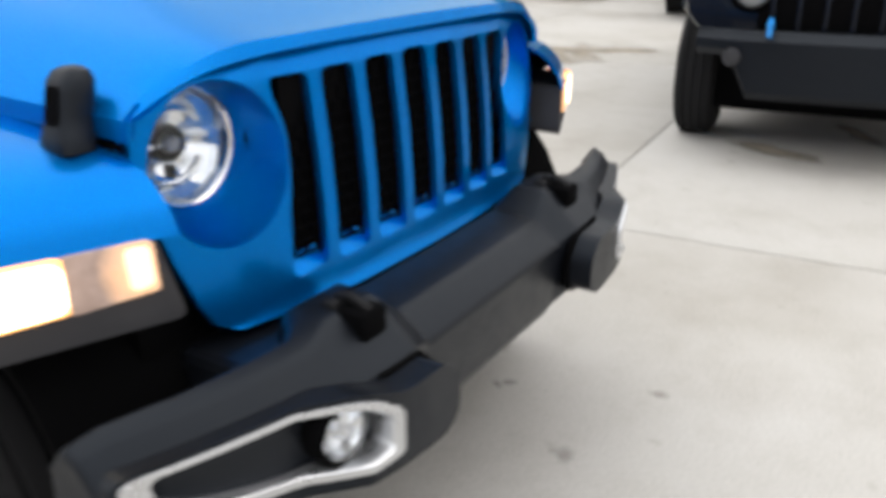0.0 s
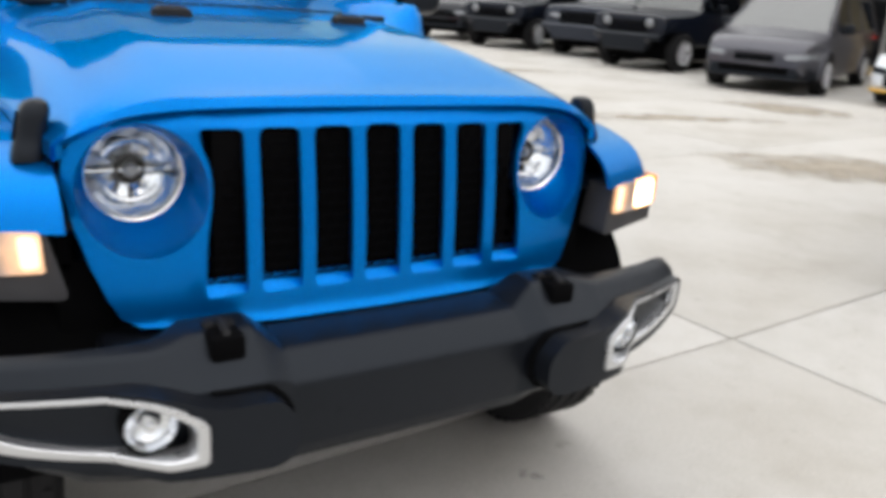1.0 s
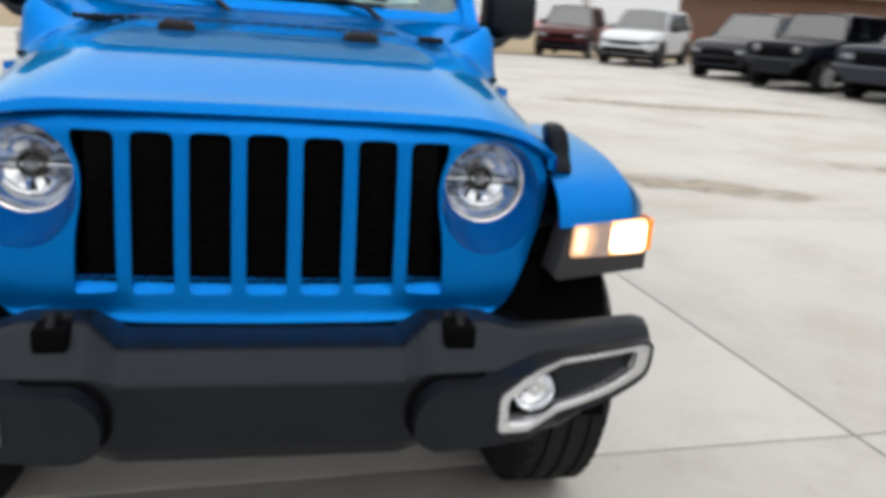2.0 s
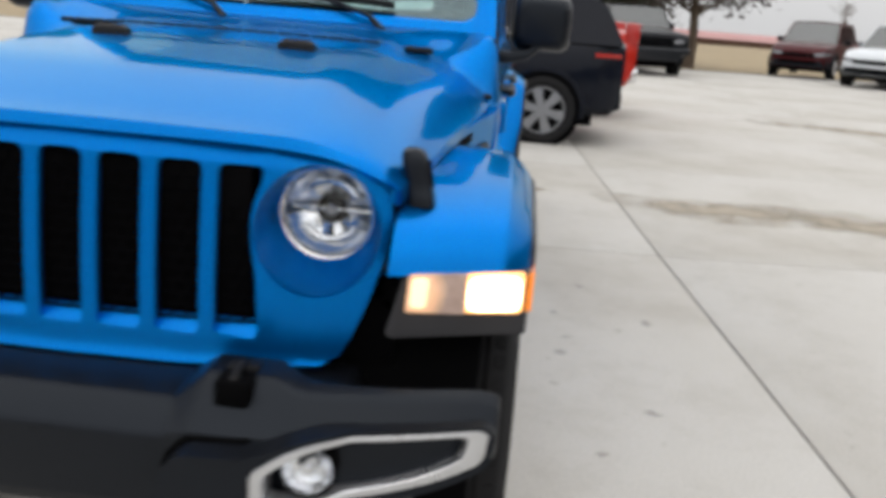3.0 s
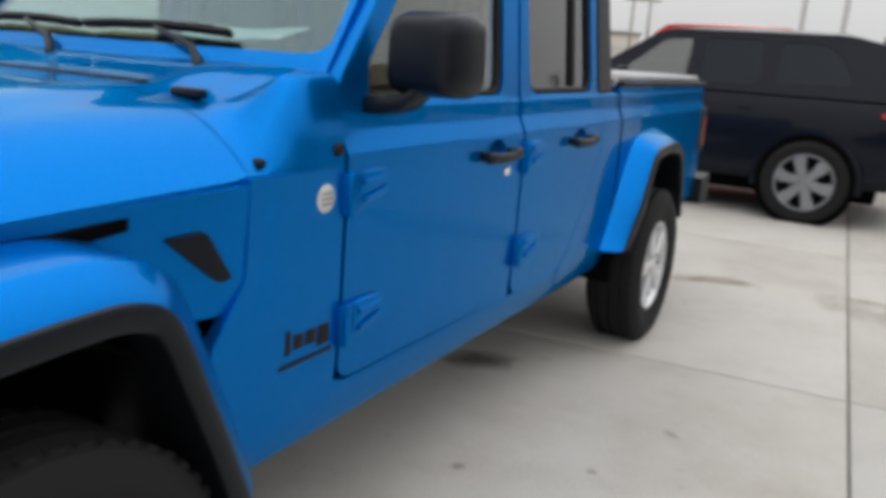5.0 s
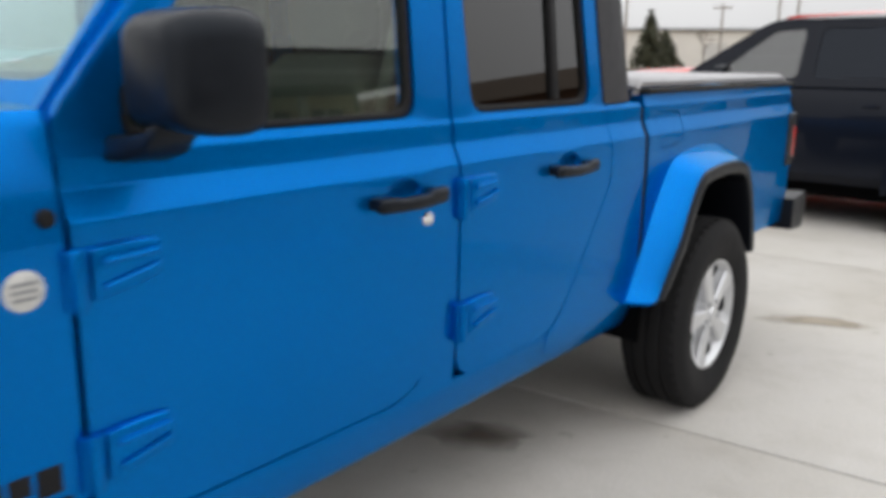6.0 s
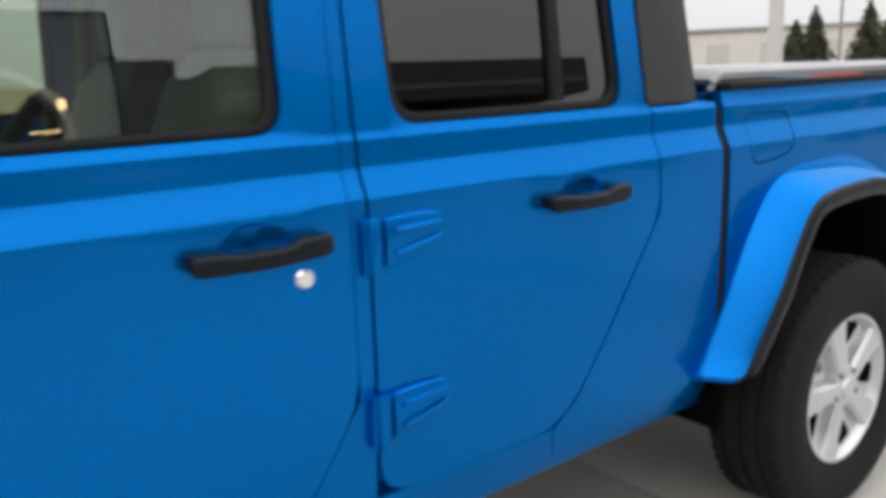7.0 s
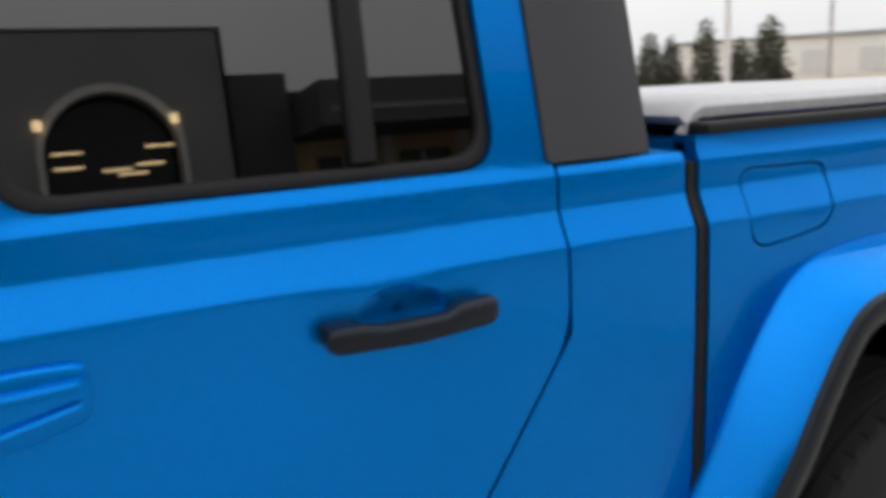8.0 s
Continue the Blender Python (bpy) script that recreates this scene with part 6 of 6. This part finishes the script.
WARM = mat("warm_ceiling_lamp", (1, 0.8, 0.5), 0.5, emit=(1.0, 0.72, 0.38), power=7.0)
REDROOF = mat("faded_red_roofing", (0.40, 0.22, 0.21), 0.8, 0, 0, 0.2, 0.15)
BARK = mat("grey_brown_bark", (0.10, 0.075, 0.055), 0.95, 0, 0, 6, 0.3)
NEEDLE = mat("dark_green_needles", (0.062, 0.068, 0.045), 0.9, 0, 0, 1.5, 0.45)
BROWNLEAF = mat("dry_brown_leaves", (0.060, 0.042, 0.032), 0.95, 0, 0, 1.5, 0.4)
POLE = mat("pale_galvanised_pole", (0.55, 0.55, 0.56), 0.5, 0.3, 0, 3, 0.1)
WOODPOLE = mat("weathered_wood_pole", (0.30, 0.28, 0.27), 0.9, 0, 0, 4, 0.2)

# showroom behind the row of parked cars
BX = 18.5
shop = thing("showroom", "tan stucco car showroom with a grey arched entrance", "building", pose(0, 0, 0.02))


def wall_panel(y0, y1, z1, holes, material, x, thick=0.3, name="wall"):
    return part(name, panel([(y0, 0.0), (y1, 0.0), (y1, z1), (y0, z1)], holes, thick, lambda u, v, d: Vector((x + d, u, v)), w=0), material, shop, smooth=False)


archway = [(2.75, 0.0), (5.35, 0.0), (5.35, 3.35)] + [(4.05 + 1.3 * math.cos(a), 3.35 + 1.3 * math.sin(a)) for a in [math.pi * k / 16 for k in range(1, 16)]] + [(2.75, 3.35)]
archway = [(y, max(z, 0.02)) for y, z in archway]
wall_panel(1.2, 6.5, 5.9, [archway], GREYWALL, BX - 1.2, 0.4, "entrance_wall")
rim_out = [(4.05 + (y - 4.05) * 1.09, z * 1.035) for y, z in archway]
part("arch_trim", panel([(y, max(z, 0.01)) for y, z in rim_out], [[(y, max(z, 0.03)) for y, z in archway]], 0.12, lambda u, v, d: Vector((BX - 1.3 + d, u, v)), w=0), WHITEWALL, shop, "pale arch surround")
part("entrance_glass", box(BX - 0.75, BX - 0.70, 1.6, 6.2, 0.0, 5.0), DARKGLASS, shop, "dark entrance glass", smooth=False)
for yy, zz in ((3.2, 3.22), (3.2, 3.52), (5.0, 3.56), (4.1, 3.12), (4.75, 3.20), (4.4, 3.02)):
    part("ceiling_lamp", box(BX - 0.90, BX - 0.86, yy - 0.28, yy + 0.28, zz - 0.02, zz + 0.02), WARM, shop, "warm lit strip lamp", smooth=False)
for yy in (2.72, 5.28):
    part("wall_lamp", revolve([(0.0, 0.12), (0.08, 0.1), (0.09, -0.08), (0.0, -0.12)], "z", (BX - 1.38, yy, 4.02), 12), WARM, shop, "lit wall lamp")
part("entrance_top", box(BX - 1.2, BX + 8, 1.2, 6.5, 5.86, 5.95), GREYWALL, shop, smooth=False)
for y in (1.2, 6.4):
    part("entrance_side", box(BX - 1.2, BX + 8, y, y + 0.1, 0, 5.9), GREYWALL, shop, smooth=False)
wall_panel(6.5, 8.1, 5.1, [], BRONZE, BX - 0.3)
wins, wy = [], 8.7
while wy < 18.5:
    wins.append([(wy, 0.5), (wy + 1.5, 0.5), (wy + 1.5, 3.1), (wy, 3.1)])
    wy += 2.2
wall_panel(8.1, 19.6, 4.7, wins, TAN, BX)
for wq in wins:
    w_ = part("shop_window", box(BX + 0.16, BX + 0.19, wq[0][0], wq[1][0], 0.5, 3.1), DARKGLASS, shop, "dark shop window", smooth=False)
    part("mullion", box(BX + 0.10, BX + 0.16, wq[0][0] + 0.72, wq[0][0] + 0.78, 0.5, 3.1), WHITEWALL, w_, smooth=False)
for wq in wins[:-1]:
    part("pilaster", box(BX - 0.12, BX + 0.0, wq[1][0] + 0.20, wq[1][0] + 0.50, 0.0, 4.3), WHITEWALL, shop, "pale pilaster", smooth=False)
part("fascia", box(BX - 2.4, BX - 0.02, 8.1, 19.6, 3.50, 4.50, 0.03), BRONZE, shop, "dark bronze canopy fascia", smooth=False)
part("fascia_band", box(BX - 2.43, BX - 2.40, 8.3, 19.4, 3.80, 3.92), GREYWALL, shop, "grey canopy line", smooth=False)
wall_panel(-14.0, 1.2, 4.7, [[(y, 0.4), (y + 2.6, 0.4), (y + 2.6, 3.2), (y, 3.2)] for y in (-13, -9.6, -6.2, -2.8)], TAN, BX)
for y in (-13, -9.6, -6.2, -2.8):
    part("shop_window", box(BX + 0.16, BX + 0.19, y, y + 2.6, 0.4, 3.2), DARKGLASS, shop, "dark shop window", smooth=False)
part("shop_roof", box(BX, BX + 16, -14.0, 19.6, 4.55, 4.72), GREYWALL, shop, smooth=False)
part("end_wall", box(BX, BX + 16, 19.35, 19.6, 0.0, 4.6), TAN, shop, smooth=False)

# far buildings
AZ = lambda az, d: (1.9 - d * math.sin(radians(az)), 1.0 + d * math.cos(radians(az)))
x, y = AZ(31, 140)
ware = thing("warehouse", "long pale metal warehouse far behind the field", "building", pose(x, y, ground_z(x, y) - 0.12, 0, 0, 31))
part("wall", box(-36, 36, 0, 18, 0, 6.0), WHITEWALL, ware, smooth=False)
part("roof", loft([[(-36.4, q, z), (36.4, q, z)] for q, z in ((-0.4, 5.9), (-0.4, 6.3), (9, 6.9), (18.4, 6.3), (18.4, 5.9))], False, False), GREYWALL, ware, smooth=False)
for i in range(9):
    dw = part("dock_door", box(-33 + i * 8, -29.5 + i * 8, -0.12, 0.0, 0.6, 4.0), PALEDOOR, ware, "pale grey dock door", smooth=False)
x, y = AZ(-15, 105)
barn = thing("long_shed", "long low shed with faded red roof across the field", "building", pose(x, y, ground_z(x, y) - 0.12, 0, 0, -15))
part("wall", box(-22, 22, 0, 8, 0, 0.8), BROWNWALL, barn, smooth=False)
part("roof", loft([[(-22.4, q, z), (22.4, q, z)] for q, z in ((-0.6, 0.7), (4, 1.55), (8.6, 0.7))], False, False), REDROOF, barn, smooth=False)
hall = thing("brick_hall", "dark brown brick building behind parked cars", "building", pose(22.0, 36.0, ground_z(22.0, 36.0) - 0.12, 0, 0, -28))
part("wall", box(-2.5, 14, 0, 9, 0, 3.3), BROWNWALL, hall, smooth=False)
part("roof", loft([[(-3, q, z), (14.5, q, z)] for q, z in ((-0.5, 3.2), (4.5, 4.6), (9.5, 3.2))], False, False), BARK, hall, smooth=False)


def leaves(seed, count, place, size):
    r = random.Random(seed)
    vs, fs = [], []
    for _ in range(count):
        p, droop = place(r)
        a, b = Vector((r.uniform(-1, 1), r.uniform(-1, 1), r.uniform(-0.6, 0.6))).normalized(), Vector((r.uniform(-1, 1), r.uniform(-1, 1), r.uniform(-1, 1))).normalized()
        q = size * r.uniform(0.6, 1.5)
        i = len(vs)
        vs += [tuple(p + a * q), tuple(p + b * q * 0.5), tuple(p - a * q + Vector((0, 0, -droop))), tuple(p - b * q * 0.5)]
        fs.append((i, i + 1, i + 2, i + 3))
    me = bpy.data.meshes.new("crown")
    me.from_pydata(vs, [], fs)
    return me


def conifer(x, y, h, w, seed, bare=0.6, label="dark green spruce tree", full=1.0):
    t = thing("conifer", label, "tree", pose(x, y, ground_z(x, y) - 0.12), "spruces beyond the lot")
    part("trunk", tube([(0, 0, 0), (0.03, 0, h * 0.5), (0, 0, h)], 0.1, 8, None, (0.05 * w + 0.05, 0.03 * w + 0.03, 0.01)), BARK, t)
    lb = bmesh.new()
    r = random.Random(seed)
    for k in range(40):
        z = bare + (h - bare) * (k / 40)
        a = r.uniform(0, 6.28)
        L = w * (1 - (z - bare) / (h - bare)) * r.uniform(0.75, 1.1) + 0.1
        tube([(0, 0, z), (L * math.cos(a) * 0.6, L * math.sin(a) * 0.6, z - 0.02 * L), (L * math.cos(a), L * math.sin(a), z - 0.16 * L)], 0.02, 4, lb, (0.03, 0.02, 0.006))
    tagged(part("branchwork", lb, BARK, t), kind="stuff")
    tiers = int(h * 2.2)

    def place(r):
        z = bare + (h - bare) * (1 - math.sqrt(r.random()))
        z = bare + (math.floor((z - bare) / (h - bare) * tiers) + r.random() ** 2 * 0.9) / tiers * (h - bare)
        f = (1 - (z - bare) / (h - bare)) ** full
        a = r.uniform(0, 6.28)
        lobe = 0.75 + 0.25 * math.sin(5 * a + 3 * z + seed)
        rad = w * f * lobe * math.sqrt(r.uniform(0.08, 1.05)) + 0.05
        return Vector((rad * math.cos(a), rad * math.sin(a), z - 0.12 * rad)), 0.06 * w

    part("crown", leaves(seed, int(900 + 500 * w), place, 0.09 * w + 0.05), NEEDLE, t, smooth=False)


for i, (az, d, h, w) in enumerate(((46.9, 70, 4.7, 1.9), (45.6, 72, 4.5, 1.7), (43.4, 70, 5.6, 1.8), (39.6, 68, 5.4, 2.3), (41.4, 80, 4.4, 1.8), (29.3, 70, 4.2, 1.7), (28.2, 72, 5.3, 1.9), (25.2, 70, 5.4, 2.0), (24.2, 74, 4.0, 1.9))):
    x, y = AZ(az, d)
    if i < 5:
        conifer(x, y, h, w * 0.85, 20 + i, 0.3, "rounded dark olive juniper beyond the lot", 0.42)
    else:
        conifer(x, y, h, w, 20 + i)
conifer(2.75, 31.0, 8.5, 2.3, 41, 1.2, "tall dark green spruce with a bare lower trunk")
conifer(4.9, 33.5, 8.0, 2.2, 42, 1.0, "tall dark green spruce at the lot edge")

oak = thing("broadleaf_tree", "tree holding dry brown winter leaves by the lot", "tree", pose(7.2, 30.0, ground_z(7.2, 30.0) - 0.12))
part("trunk", tube([(0, 0, 0), (0.05, 0, 1.0), (-0.05, 0.05, 2.2), (0.0, 0, 4.5)], 0.2, 10, None, (0.24, 0.18, 0.15, 0.05)), BARK, oak)
ob_ = bmesh.new()
r = random.Random(9)
tips = []
for k in range(26):
    a, el, L = r.uniform(0, 6.28), r.uniform(0.05, 1.2), r.uniform(1.6, 3.0)
    p0 = Vector((0, 0, r.uniform(1.7, 4.0)))
    d = Vector((math.cos(a) * math.cos(el), math.sin(a) * math.cos(el), math.sin(el) * 0.8))
    p1, p2 = p0 + d * L * 0.5 + Vector((0, 0, 0.15)), p0 + d * L
    tube([p0, p1, p2], 0.05, 5, ob_, (0.07, 0.04, 0.012))
    tips += [p1, p2, (p1 + p2) / 2]
tagged(part("branchwork", ob_, BARK, oak), kind="stuff")
part("crown", leaves(10, 5200, lambda r: (r.choice(tips) + Vector((r.gauss(0, 0.42), r.gauss(0, 0.42), r.gauss(0, 0.36))), 0.03), 0.11), BROWNLEAF, oak, smooth=False)


def bare_tree(x, y, h, seed):
    t = thing("bare_tree", "bare leafless winter tree beyond the field", "tree", pose(x, y, ground_z(x, y) - 0.12), "bare trees beyond the lot")
    bm = bmesh.new()
    r = random.Random(seed)

    def grow(p, d, L, rad, depth):
        q = p + d * L
        tube([p, (p + q) / 2 + Vector((r.uniform(-1, 1), r.uniform(-1, 1), 0)) * L * 0.05, q], rad, 5, bm, (rad, rad * 0.8, rad * 0.6))
        if depth:
            for _ in range(3):
                nd = (d + Vector((r.uniform(-1, 1), r.uniform(-1, 1), r.uniform(-0.2, 0.7))) * 0.75).normalized()
                grow(q, nd, L * r.uniform(0.6, 0.8), rad * 0.6, depth - 1)

    grow(Vector((0, 0, 0)), Vector((0, 0, 1)), h * 0.3, h * 0.014, 4)
    part("trunk", bm, BARK, t)


x, y = AZ(21.7, 95)
bare_tree(x, y, 6.0, 3)
x, y = AZ(-20, 60)
bare_tree(x, y, 5.0, 5)


def street_pole(az, d, h, rad, material, label, arms):
    x, y = AZ(az, d)
    t = thing("utility_pole" if material is WOODPOLE else "lamp_post", label, "pole", pose(x, y, ground_z(x, y) - 0.12, 0, 0, az), "poles beyond the lot")
    part("mast", tube([(0, 0, 0), (0, 0, h * 0.5), (0, 0, h)], rad, 10, None, (rad, rad * 0.85, rad * 0.6)), material, t)
    if arms == "cross":
        part("crossarm", box(-1.0, 1.0, -0.08, 0.08, h - 0.6, h - 0.45), material, t)
        for q in (-0.9, -0.4, 0.4, 0.9):
            part("insulator", revolve([(0.0, 0.2), (0.05, 0.18), (0.07, 0.05), (0.04, 0.0)], "z", (q, 0, h - 0.45), 8), material, t)
    else:
        part("lamp_arm", tube([(-0.7, 0, h - 0.15), (0, 0, h), (0.7, 0, h - 0.15)], 0.04, 6), material, t)
        for q in (-0.85, 0.85):
            part("lamp_head", box(q - 0.28, q + 0.28, -0.14, 0.14, h - 0.24, h - 0.12, 0.03), material, t)


for az, d, h, rad in ((30.4, 46, 8.5, 0.42), (42.0, 60, 7.4, 0.24), (6.9, 34, 8.0, 0.11), (4.4, 34, 8.0, 0.11)):
    street_pole(az, d, h, rad, POLE, "pale grey metal lamp post", "lamp")
for az, d, h, rad in ((36.2, 90, 9.0, 0.20), (26.8, 90, 9.0, 0.18), (17.3, 95, 8.6, 0.18), (16.2, 90, 8.2, 0.18), (20.7, 100, 7.6, 0.18)):
    street_pole(az, d, h, rad, WOODPOLE, "weathered wooden utility pole", "cross")
